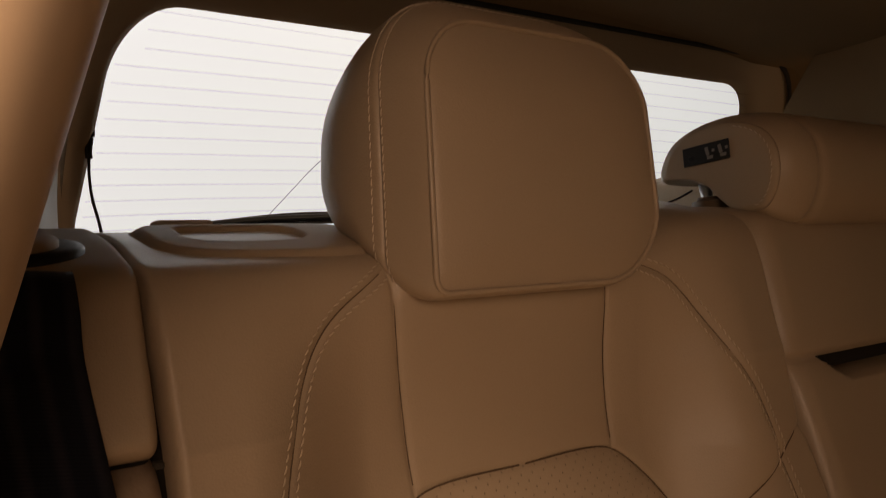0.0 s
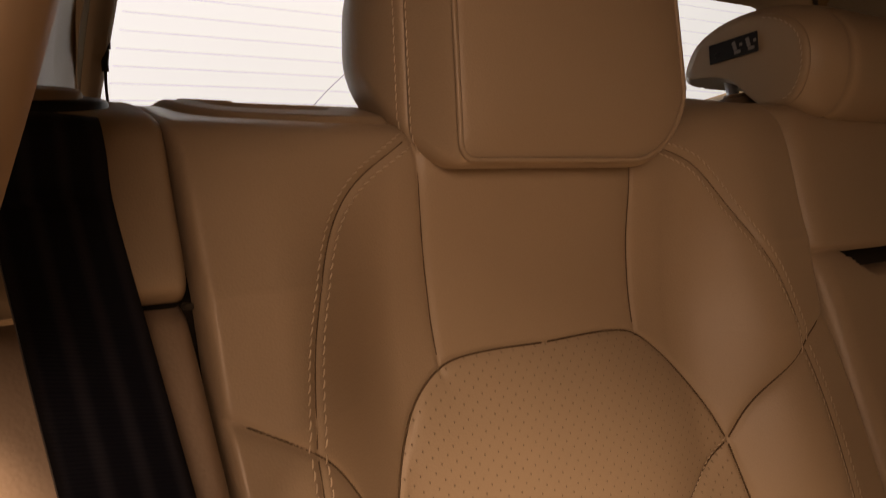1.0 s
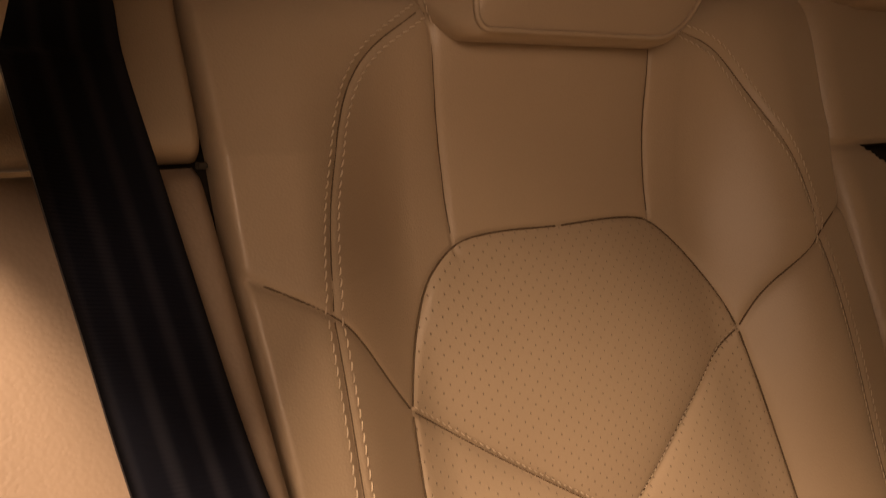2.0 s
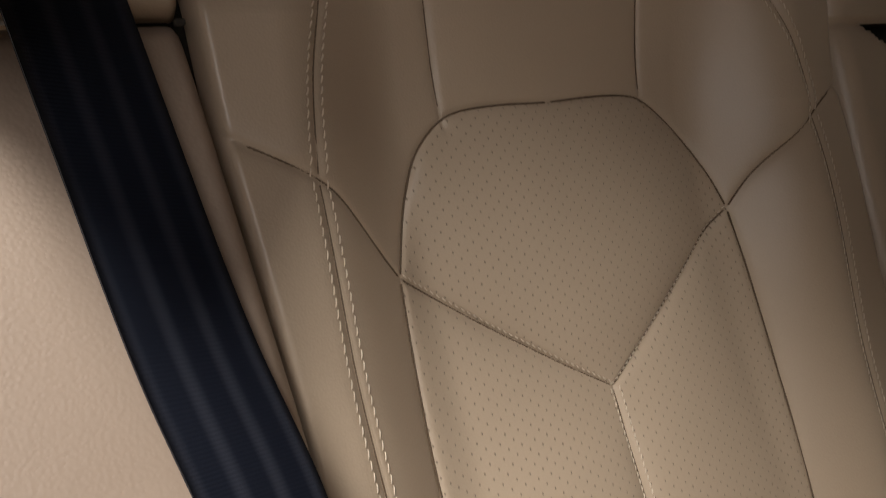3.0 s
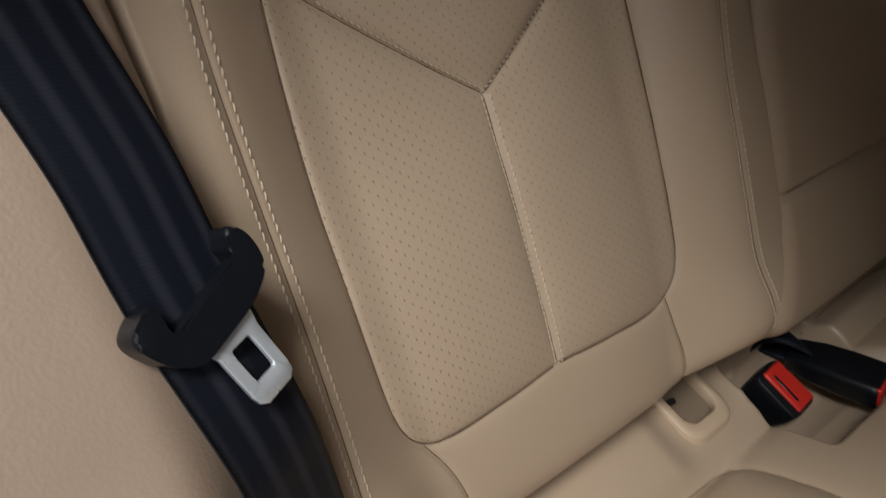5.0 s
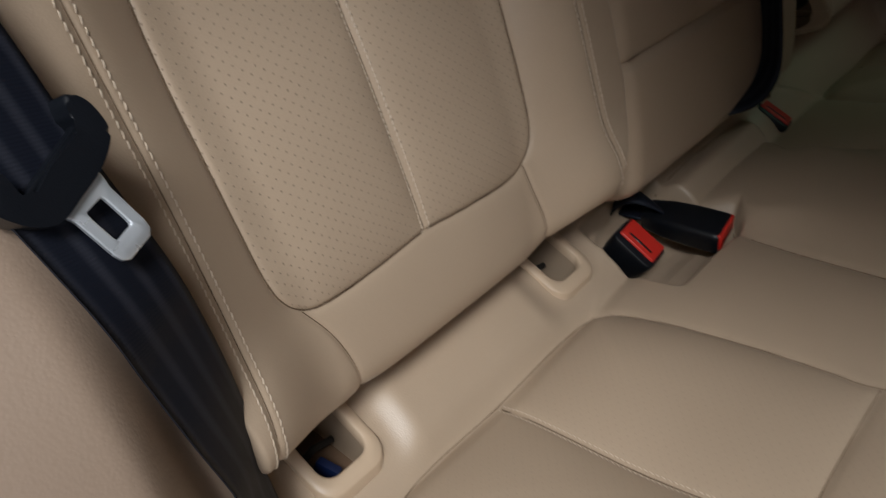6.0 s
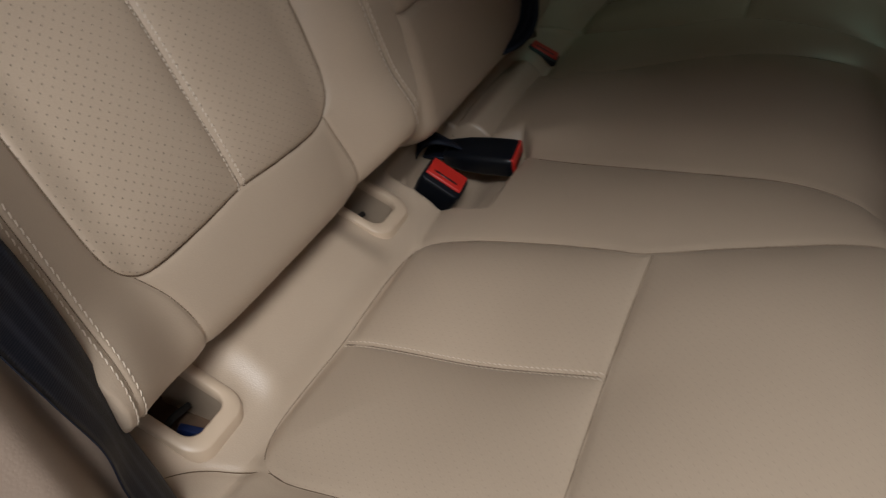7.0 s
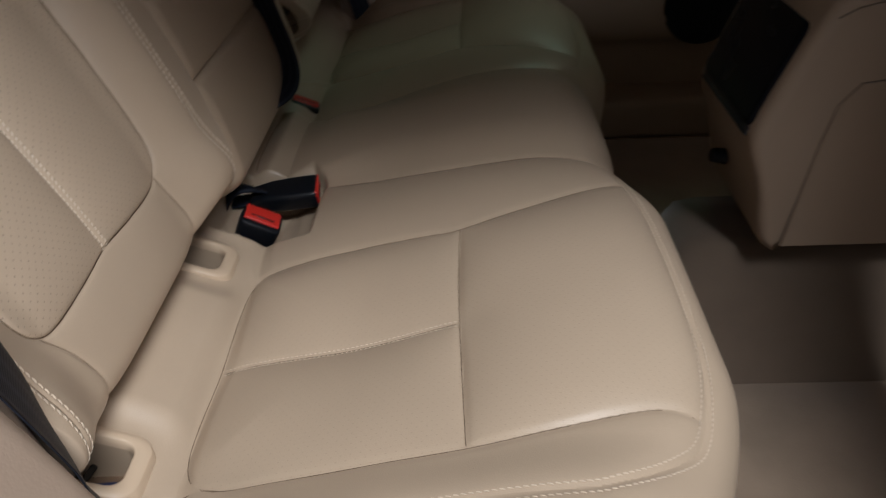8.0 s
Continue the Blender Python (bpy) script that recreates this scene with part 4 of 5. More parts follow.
def build_middle_belt():
    belt = thing("seat_belt", "black middle seat belt hanging over the backrest to its anchor", "seat belt", "rear seat belts")
    path = spline([(0.575, 0.150, 0.955), (0.568, 0.128, 0.93), (0.555, 0.098, 0.85), (0.538, 0.06, 0.74), (0.522, 0.025, 0.62), (0.506, 0.002, 0.54), (0.503, -0.014, 0.48), (0.503, -0.021, 0.442), (0.491, -0.021, 0.419), (0.470, -0.015, 0.408), (0.450, 0.0, 0.402), (0.44, 0.03, 0.392)], 0.006)
    n = 7
    wide = 0.046
    verts, uv, faces = [], [], []
    run = np.concatenate([[0], np.cumsum(np.linalg.norm(np.diff(path, axis=0), axis=1))])
    for i, p in enumerate(path):
        across = Vector((0.55, 0.83, 0.05)).normalized()
        for k in range(n):
            u = k / (n - 1)
            verts.append(Vector(p) + across * wide * (u - 0.5) + Vector((0, 0, 0.002 * math.sin(math.pi * u))))
            uv.append((u * wide, run[i]))
    for i in range(len(path) - 1):
        for k in range(n - 1):
            faces.append((i * n + k, i * n + k + 1, (i + 1) * n + k + 1, (i + 1) * n + k))
    ob = mesh_object("webbing", verts, faces, webbing, belt, uvs=uv)
    mod = ob.modifiers.new("thickness", "SOLIDIFY")
    mod.thickness = 0.0014
    bm = bmesh.new()
    box(bm, (0.012, 0.02, 0.03), Matrix.Translation((0.553, -0.004, 0.386)) @ Euler((radians(-25), radians(25), 0)).to_matrix().to_4x4(), 0.003, 2)
    part("anchor_tab", bm, surface("brown_tab", (0.10, 0.07, 0.045), 0.6, 800, 0.2, 20, 0.1), belt, "brown anchor tab")
    return belt


build_middle_belt()

# ---- buckles ----


def build_buckle(m, label, long=0.062, wide=0.046, deep=0.026):
    b = thing("seat_belt_buckle", label, "buckle", "rear seat belt buckles")
    bm = bmesh.new()
    rings = []
    for y, sx, sz in ((-0.5, 0.62, 0.62), (-0.48, 0.72, 0.74), (-0.2, 0.92, 0.94), (0.1, 1.0, 1.0), (0.42, 1.0, 1.0), (0.49, 0.98, 0.97), (0.5, 0.94, 0.92)):
        rings.append([m @ Vector((x * sx, y * long, z * sz)) for x, z in rounded(wide / 2, deep / 2, 0.007, 5)])
    v, f = loft(rings)
    mesh_object("housing", v, f, black_plastic, b)
    bm = bmesh.new()
    box(bm, (wide * 0.88, 0.006, deep * 0.72), m @ Matrix.Translation((0, long * 0.5 - 0.0006, deep * 0.10)), 0.0025, 3)
    button = part("release_button", bm, red_plastic, b, "red release button")
    bm = bmesh.new()
    box(bm, (wide * 0.60, 0.002, 0.0035), m @ Matrix.Translation((0, long * 0.5 + 0.0018, -deep * 0.05)), 0.0008, 1)
    part("tongue_slot", bm, label_black, b)
    bm = bmesh.new()
    box(bm, (wide * 0.55, 0.03, 0.004), m @ Matrix.Translation((0, -long * 0.5 - 0.012, -0.001)), 0.0012, 1)
    part("stalk", bm, webbing, b, "black webbing stalk")
    return b


def aim(at, axis, face):
    """Pose with local y along axis and local z as near face as it can be."""
    y = Vector(axis).normalized()
    x = y.cross(Vector(face)).normalized()
    z = x.cross(y)
    return Matrix.Translation(at) @ Matrix(((x.x, y.x, z.x), (x.y, y.y, z.y), (x.z, y.z, z.z))).to_4x4()


build_buckle(aim((0.2435, -0.0160, 0.3252), (-0.10, -0.52, 0.85), (1.0, 0.05, 0.1)), "black buckle with red button upright in its cushion pocket", 0.046, 0.048, 0.034)
build_buckle(aim((0.308, -0.041, 0.337), (0.10, -0.99, 0.06), (-0.15, 0.05, 1)), "black buckle with red end lying on the cushion", 0.082, 0.043, 0.026)
build_buckle(aim((0.586, -0.008, 0.318), (0.10, -0.42, 0.90), (1.0, 0.05, 0.1)), "black buckle with red button between middle and far seat", 0.05, 0.046, 0.03)


def build_strap_fold():
    """A short loop of webbing that rises out of the pocket and bends over to the lying buckle."""
    path = spline([(0.286, 0.032, 0.335), (0.284, 0.024, 0.352), (0.286, 0.014, 0.360), (0.292, 0.004, 0.357), (0.300, -0.006, 0.348), (0.305, -0.014, 0.340)], 0.003)
    run = np.concatenate([[0], np.cumsum(np.linalg.norm(np.diff(path, axis=0), axis=1))])
    verts, faces, uv = [], [], []
    n = 9
    for i, p in enumerate(path):
        turn = 0.5 + 0.7 * i / (len(path) - 1)
        across = Vector((math.cos(turn), math.sin(turn) * 0.85, 0.25 * math.sin(3 * turn))).normalized()
        for k in range(n):
            u = k / (n - 1)
            verts.append(Vector(p) + across * 0.026 * (u - 0.5) + Vector((0, 0, 0.004 * math.sin(math.pi * u))))
            uv.append((u * 0.034, run[i]))
    for i in range(len(path) - 1):
        for k in range(n - 1):
            faces.append((i * n + k, i * n + k + 1, (i + 1) * n + k + 1, (i + 1) * n + k))
    ob = mesh_object("buckle_strap_fold", verts, faces, webbing, None, uvs=uv)
    mod = ob.modifiers.new("thickness", "SOLIDIFY")
    mod.thickness = 0.002
    tagged(ob, "folded black buckle strap beside the backrest", "strap")


build_strap_fold()

# ---- child-seat anchor guides ----


def build_guide(cx, label):
    g = thing("child_seat_anchor_guide", label, "anchor guide", "child-seat anchor guides")
    rings = []
    for inner, lift, gy in ((0.0305, -0.008, 0.009), (0.0303, 0.0034, 0.0088), (0.0293, 0.0050, 0.0078), (0.0222, 0.0054, -0.0014), (0.0210, 0.0044, -0.0032), (0.0204, -0.003, -0.0040), (0.0202, -0.005, -0.0041), (0.0198, -0.078, -0.0044)):
        r = inner * 0.55
        ring = [(cx - inner, 0.075, 0.3300 + lift)]
        y0 = -0.005 - gy
        for a in np.linspace(180, 270, 10):
            ring.append((cx - inner + r + r * math.cos(radians(a)), y0 + r + r * math.sin(radians(a)), 0.3300 + lift))
        for a in np.linspace(270, 360, 10):
            ring.append((cx + inner - r + r * math.cos(radians(a)), y0 + r + r * math.sin(radians(a)), 0.3300 + lift))
        ring.append((cx + inner, 0.075, 0.3300 + lift))
        rings.append([(px, py, pz + 0.0045 + 0.40 * (py + 0.012)) for px, py, pz in ring])
    v, f = loft(rings[:-1], closed=False, cap=False)
    mesh_object("frame", v, f, iso_plastic, g)
    v, f = loft(rings[-2:], closed=False, cap=False)
    mesh_object("well_wall", v, f, hard_trim, g)
    # Floor darker than the guide's walls: the well's shade put into its colour.
    bm = bmesh.new()
    box(bm, (0.056, 0.13, 0.004), Matrix.Translation((cx, 0.045, 0.3035)), 0.0, 1)
    box(bm, (0.056, 0.004, 0.06), Matrix.Translation((cx, 0.112, 0.328)), 0.0, 1)
    part("floor_of_well", bm, brown_plastic, g, "well floor, dark brown for the shade inside")
    bm = bmesh.new()
    box(bm, (0.008, 0.020, 0.010), Matrix.Translation((cx - 0.001, 0.026, 0.315)) @ Euler((0.3, 0.2, 0.4)).to_matrix().to_4x4(), 0.002, 2)
    part("clip", bm, blue_plastic, g, "dark blue plastic clip")
    tube("wire_bar", [(cx - 0.017, 0.040, 0.322), (cx, 0.042, 0.324), (cx + 0.017, 0.040, 0.322)], 0.003, dark_rubber, g, sides=8)
    tag = []
    for k in range(14):
        a = 2 * math.pi * k / 14
        tag.append((cx + 0.006 + 0.0045 * math.cos(a), 0.012 + 0.0032 * math.sin(a) + 0.001, 0.3064))
    tube("printed_ring", tag, 0.0005, label_black, g, sides=5, closed=True)
    for k in range(4):
        bm = bmesh.new()
        box(bm, (0.0012, 0.004, 0.0006), Matrix.Translation((cx - 0.006 + 0.003 * k, 0.0085, 0.3060)), 0.0, 1)
        part("printed_bar", bm, label_black, g)
    return g


build_guide(-0.116, "pale beige open-backed anchor guide in the cushion, outer one")
build_guide(0.161, "pale beige open-backed anchor guide in the cushion, inner one")

# ---- tray on top of the backrest ----


def build_tray():
    tray = thing("backrest_top_cover", "beige plastic top cover with recessed release pocket", "cover")
    x = np.linspace(-0.212, -0.055, 150)
    y = np.linspace(0.160, 0.295, 110)
    X, Y = np.meshgrid(x, y)
    crest = PROFILE[PROFILE[:, 1] > 0.9386]
    Z = np.interp(Y, crest[:, 0], crest[:, 1])
    e = (np.abs((X + 0.138) / 0.062) ** 3.2 + np.abs((Y - 0.222) / 0.052) ** 3.2) ** (1 / 3.2)
    Z = Z + 0.0050 * smooth(1.16, 0.98, e) - 0.0022 * smooth(1.12, 1.2, e)
    e2 = (np.abs((X + 0.148) / 0.037) ** 3.5 + np.abs((Y - 0.224) / 0.030) ** 3.5) ** (1 / 3.5)
    Z = Z - 0.017 * smooth(1.0, 0.86, e2)
    grid_parts(np.stack([X, Y, Z], axis=-1), np.stack([X, Y], axis=-1), np.where(e < 1.19, 1, -1), {1: ("cover", hard_trim, "")}, tray)
    bm = bmesh.new()
    box(bm, (0.036, 0.02, 0.010), Matrix.Translation((-0.166, 0.285, 0.9655)), 0.003, 3)
    part("latch", bm, hard_trim, tray)
    return tray


build_tray()

# ---- shell of the car: roof, pillars, tailgate, floor, far door ----


def quarter_x(Y, Z):
    """How far in the quarter trim stands."""
    return -0.290 + 0.026 * smooth(0.05, 0.3, Y) + 0.088 * smooth(0.25, 0.9, Y) + 0.11 * smooth(0.92, 1.3, Z) * smooth(0.5, 0.1, Y) + 0.05 * smooth(1.0, 1.3, Z) * smooth(0.1, 0.5, Y)


def c_pillar():
    """Rear edge of the door opening: a rounded upright that leans in towards the roof, and the trim that runs back from it to the rear window."""
    rings = []
    for z in np.linspace(0.862, 1.30, 26):
        xe = np.interp(z, [0.80, 0.90, 0.92, 1.008, 1.10, 1.2, 1.3], [-0.318, -0.288, -0.2815, -0.2545, -0.222, -0.18, -0.13])
        # Unseen outer edge cut back low down so lamp light reaches the side bolster.
        xo = np.interp(z, [0.86, 0.94, 1.05, 1.15], [-0.325, -0.322, -0.36, -0.45])
        ring = [(xo, 0.02, z), (xo + 0.004, -0.030, z)]
        for a in np.linspace(-90, 0, 9):
            ring.append((xe - 0.022 + 0.022 * math.cos(radians(a)), -0.015 + 0.022 * math.sin(radians(a)), z))
        ring += [(xe - 0.003, 0.05, z), (xe - 0.014, 0.10, z), (xo, 0.10, z)]
        rings.append(ring)
    v, f = loft(rings)
    ob = mesh_object("c_pillar_trim", v, f, smooth_trim, None)
    tagged(ob, "brown-beige pillar trim at the rear of the door opening", "pillar trim", kind="structure")
    # quarter trim back to the tailgate
    zs = np.linspace(0.935, 1.30, 30)
    Y, Z = np.meshgrid(np.linspace(0, 1, 30), zs)
    Y = 0.05 + (np.clip(0.775 - 0.22 * (Z - 0.95) / 0.3, 0.4, 0.86) - 0.05) * Y
    X = quarter_x(Y, Z)
    X = X - 0.006 * smooth(0.0, 1.0, np.exp(-((Z - 1.09) / 0.07) ** 4) * np.exp(-((Y - 0.60) / 0.07) ** 4))
    ob = thing("quarter_trim", "beige plastic quarter trim with speaker recess beside the rear window", "trim", kind="structure")
    grid_parts(np.stack([X, Y, Z], axis=-1), np.stack([Y, Z], axis=-1), np.where(Z > 1.172, 2, 1), {1: ("panel", hard_trim, ""), 2: ("upper_lining", fabric, "brown fabric")}, ob)
    v, w = np.meshgrid(np.linspace(0, 1, 8), np.linspace(0, 1, 16))
    gz = 1.03 + 0.12 * w
    gy = 0.845 - 0.22 * (gz - 0.95) / 0.3 - 0.012 - (0.075 * v) * np.sqrt(np.clip(1 - (2 * w - 1) ** 2, 0, 1))
    gx = quarter_x(gy, gz) + 0.002
    grid_parts(np.stack([gx, gy, gz], axis=-1), np.stack([gy, gz], axis=-1), np.ones(gx.shape, int), {1: ("speaker_grille", fabric, "brown fabric speaker grille")}, ob)
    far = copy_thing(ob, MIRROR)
    tagged(far, "far quarter trim of the luggage space, recoloured brown for its shade")
    # Far plastic panel takes the brown fabric: its shade is put into the colour.
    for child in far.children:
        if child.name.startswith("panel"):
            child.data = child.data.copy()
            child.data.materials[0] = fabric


c_pillar()


def window_outline(grow=0.0, push=0.0, n=12, high=None):
    """Outline of the rear window, bottom wider than top; the glass leans forward as it rises."""
    w, h, r = 0.617 + grow, 0.156 + (grow if high is None else high), 0.080 + min(grow, 0.06)
    out = []
    for px, pz in rounded(w, h, r, n):
        z = 1.085 + pz
        lean = smooth(0.92, 1.25, z)
        x = MID + 0.02 + px * (1.0 - 0.055 * lean)
        # Bumps at x 0.74 and 0.32 fit the top edge to the camera's view.
        top_fit = (0.018 * (1 - (px / w) ** 2) + 0.026 * math.exp(-((x - 0.74) / 0.20) ** 2) + 0.008 * math.exp(-((x - 0.32) / 0.18) ** 2)) * (1 if pz > 0 else 0)
        out.append((x, 0.865 - 0.22 * (z - 0.95) / 0.3 + push + 0.05 * (1 - (px / w) ** 2) * 1.0, z + top_fit))
    return out


def build_tailgate():
    gate = thing("tailgate_trim", "beige tailgate lining round the heated rear window", "tailgate", kind="structure")
    rings = [window_outline(0.0, 0.0), window_outline(0.006, -0.012, high=0.004), window_outline(0.05, -0.02, high=0.018), window_outline(0.118, -0.034, high=0.046)]
    v, f = loft(rings, cap=False)
    mesh_object("window_surround", v, f, hard_trim, gate)
    tube("rubber_seal", np.array(window_outline(0.113, -0.036, high=0.042)), 0.0050, dark_rubber, gate, "black rubber seal", sides=10, closed=True)
    rings = [window_outline(0.108, -0.036, high=0.039), window_outline(0.16, -0.08, high=0.09), window_outline(0.3, -0.2, high=0.25)]
    v, f = loft(rings, cap=False)
    mesh_object("frame_lining", v, f, fabric, gate)
    win = thing("rear_window", "pale bright rear window glass with fine heating wires", "window", kind="structure")
    o = np.array(window_outline(0.004, 0.004))
    c = o.mean(axis=0) + np.array((0, 0.03, 0))
    rings = [[tuple(c + (p - c) * g) for p in o] for g in (1.0, 0.66, 0.33, 0.02)]
    v, f = loft(rings, cap=False)
    pane = mesh_object("pane", v, f, glass, win)
    pane.visible_shadow = False
    wire_mat = surface("heating_wire", (0.55, 0.55, 0.55), 0.6, 900, 0.0, 20, 0.05)
    wire_mat.node_tree.nodes["Principled BSDF"].inputs["Alpha"].default_value = 0.07
    for k in range(17):
        z = 0.942 + k * 0.0182
        pts = []
        for px in np.linspace(-0.612, 0.612, 19):
            x = MID + 0.02 + px * (1.0 - 0.055 * smooth(0.92, 1.25, z)) * (1.0 if z < 1.19 else 0.95)
            pts.append((x, 0.855 - 0.22 * (z - 0.95) / 0.3 + 0.05 * (1 - (px / 0.585) ** 2), z + 0.014 * (1 - (px / 0.56) ** 2)))
        tube("heating_wire", pts, 0.0012, wire_mat, win, sides=4)
    tube("antenna_wire", [(0.095, 0.850, 1.010), (0.155, 0.815, 1.080), (0.225, 0.775, 1.150)], 0.00045, wire_black, win, sides=5)
    # wiper outside
    wiper = thing("rear_wiper", "black rear wiper resting across the bottom of the window", "wiper")
    tube("wiper_blade", spline([(-0.055, 0.885, 0.992), (0.02, 0.905, 1.004), (0.12, 0.92, 1.014), (0.30, 0.93, 1.02), (0.55, 0.93, 1.02)], 0.02), 0.009, black_plastic, wiper, sides=8)
    tube("wiper_arm", spline([(0.0, 0.915, 1.005), (0.2, 0.935, 1.024), (0.45, 0.945, 1.022)], 0.02), 0.007, black_plastic, wiper, sides=8)
    # cable at the pillar
    cable = thing("antenna_cable", "thin black cable hanging from a clip beside the rear window", "cable")
    tube("cord", spline([(-0.152, 0.75, 1.10), (-0.1535, 0.75, 1.06), (-0.151, 0.75, 1.03), (-0.143, 0.75, 0.992), (-0.135, 0.75, 0.93)], 0.006), 0.0019, wire_black, cable, sides=6)
    tube("plug", spline([(-0.151, 0.75, 1.103), (-0.153, 0.75, 1.09), (-0.153, 0.75, 1.078)], 0.004), 0.0042, wire_black, cable, sides=8)
    tube("clip", [(-0.150, 0.75, 1.104), (-0.150, 0.748, 1.113)], 0.0045, wire_black, cable, sides=10)


build_tailgate()


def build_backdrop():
    # A plane that glows itself, sized to fill the view through the rear window.
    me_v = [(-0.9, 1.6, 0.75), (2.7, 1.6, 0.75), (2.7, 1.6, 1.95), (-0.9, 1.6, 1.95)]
    ob = mesh_object("backdrop", me_v, [(0, 1, 2, 3)], glowing_backdrop, None, smooth=False)
    tagged(ob, "glowing blue-white plane behind the rear window for the bright outside", "wall", kind="structure")


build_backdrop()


def sheet(name, xs, ys, height, material, label, category, thick=0.012):
    X, Y = np.meshgrid(xs, ys)
    Z = height(X, Y)
    n, m = X.shape
    top = np.stack([X, Y, Z], axis=-1).reshape(-1, 3)
    idx = np.arange(n * m).reshape(n, m)
    f = np.stack([idx[:-1, :-1], idx[:-1, 1:], idx[1:, 1:], idx[1:, :-1]], axis=-1).reshape(-1, 4)
    ob = mesh_object(name, top, f, material, None)
    mod = ob.modifiers.new("thickness", "SOLIDIFY")
    mod.thickness, mod.offset = thick, 1.0 if name == "ceiling" else -1.0
    return tagged(ob, label, category, kind="structure")


def roof_height(X, Y):
    return 1.292 + 0.03 * (1 - ((X - MID) / 0.72) ** 2) - 0.06 * smooth(0.64, 0.74, np.abs(X - MID)) - 0.02 * smooth(0.2, 0.6, Y)


sheet("ceiling", np.linspace(-0.29, 1.15, 40), np.linspace(-1.5, 0.68, 44), roof_height, fabric, "brown-beige fabric headliner", "headliner", 0.02)
sheet("floor", np.linspace(-0.42, 1.28, 40), np.linspace(-1.6, -0.40, 40), lambda X, Y: 0.0 + 0.20 * smooth(0.14, 0.07, np.abs(X - MID)) * smooth(-0.46, -0.60, Y), carpet, "dark brown carpet with centre tunnel", "floor")
sheet("luggage_floor", np.linspace(-0.30, 1.16, 10), np.linspace(0.25, 0.95, 10), lambda X, Y: 0.55 + 0 * X, carpet, "brown luggage space carpet", "floor")


def build_mat():
    mat = thing("floor_mat", "beige carpet floor mat with stitched edge", "floor mat")
    pts = rounded(0.27, 0.20, 0.05, 8)
    rings = []
    for g, z in ((0.0, 0.002), (0.0, 0.009), (-0.004, 0.011)):
        rings.append([(0.055 + x * (1 + g), -0.66 + y * (1 + g), z) for x, y in pts])
    v, f = loft(rings)
    mesh_object("carpet_top", v, f, mat_pile, mat)
    tube("binding", [(0.055 + x, -0.66 + y, 0.008) for x, y in pts], 0.0042, surface("mat_binding", (0.34, 0.26, 0.19), 0.8, 900, 0.3, 20, 0.1), mat, sides=8, closed=True)
    tagged(copy_thing(mat, MIRROR), "shaded beige carpet floor mat on the far side")


build_mat()


def build_console():
    con = thing("centre_console", "centre console end in beige darkened for its shade, with black control panel", "console")
    prof = spline([(-0.650, 0.235), (-0.642, 0.26), (-0.632, 0.31), (-0.612, 0.375), (-0.618, 0.41), (-0.64, 0.47), (-0.662, 0.525), (-0.685, 0.56), (-0.74, 0.58), (-0.90, 0.59), (-1.2, 0.59)], 0.012)
    rings = []
    lo = 0.235
    for x, inset in ((0.312, 0.016), (0.3145, 0.008), (0.320, 0.002), (0.328, 0.0), (0.532, 0.0), (0.540, 0.002), (0.5455, 0.008), (0.548, 0.016)):
        ring = [(x, y - inset, z - inset * 0.6) for y, z in prof] + [(x, -1.2, lo), (x, -0.655 - inset, lo)]
        rings.append(ring)
    v, f = loft(rings)
    mesh_object("body", v, f, shaded_skin, con)
    # side door panel
    bm = bmesh.new()
    pts = [(-0.672, 0.235), (-0.690, 0.38), (-0.700, 0.43), (-0.72, 0.455), (-0.78, 0.462), (-1.1, 0.465), (-1.1, 0.235)]
    a = [bm.verts.new((0.3125, y, z)) for y, z in pts]
    b = [bm.verts.new((0.3085, y - 0.002, z)) for y, z in pts]
    for k in range(len(pts)):
        j = (k + 1) % len(pts)
        bm.faces.new((a[k], a[j], b[j], b[k]))
    bm.faces.new(b)
    part("side_panel", bm, shaded_skin, con)
    tube("side_joint", [(0.3115, y, z) for y, z in pts[:6]], 0.0010, carpet, con, sides=6)
    # control screen
    rings = []
    for g, d in ((1.0, -0.004), (1.0, 0.004), (0.97, 0.006), (0.92, 0.0065)):
        ring = []
        for x, t in rounded(0.098 * g, 0.066 * g, 0.012, 6):
            ring.append((MID + x, -0.645 - t * 0.36 + 0.008 + d * 0.93, 0.455 + t * 0.93 + d * 0.36))
        rings.append(ring)
    v, f = loft(rings)
    scr = mesh_object("control_panel", v, f, screen_gloss, con, "glossy black control panel")
    bm = bmesh.new()
    box(bm, (0.19, 0.006, 0.012), Matrix.Translation((MID, -0.612, 0.388)) @ Euler((radians(20), 0, 0)).to_matrix().to_4x4(), 0.002, 2)
    part("panel_lower_trim", bm, surface("blue_black_trim", (0.01, 0.016, 0.028), 0.25, 900, 0.05, 20, 0.1), con)
    bm = bmesh.new()
    bmesh.ops.create_cone(bm, cap_ends=True, segments=24, radius1=0.012, radius2=0.010, depth=0.022, matrix=Matrix.Translation((0.45, -0.625, 0.295)) @ Euler((radians(-80), 0, 0)).to_matrix().to_4x4())
    bmesh.ops.bevel(bm, geom=list(bm.edges), offset=0.0012, segments=2, affect="EDGES")
    part("socket_cap", bm, black_plastic, con, "black socket cap")
    tube("armrest_joint", spline([(0.3125, -0.676, 0.53), (0.3115, -0.71, 0.545), (0.311, -0.8, 0.55), (0.311, -1.0, 0.552)], 0.02), 0.0012, carpet, con, sides=6)


build_console()


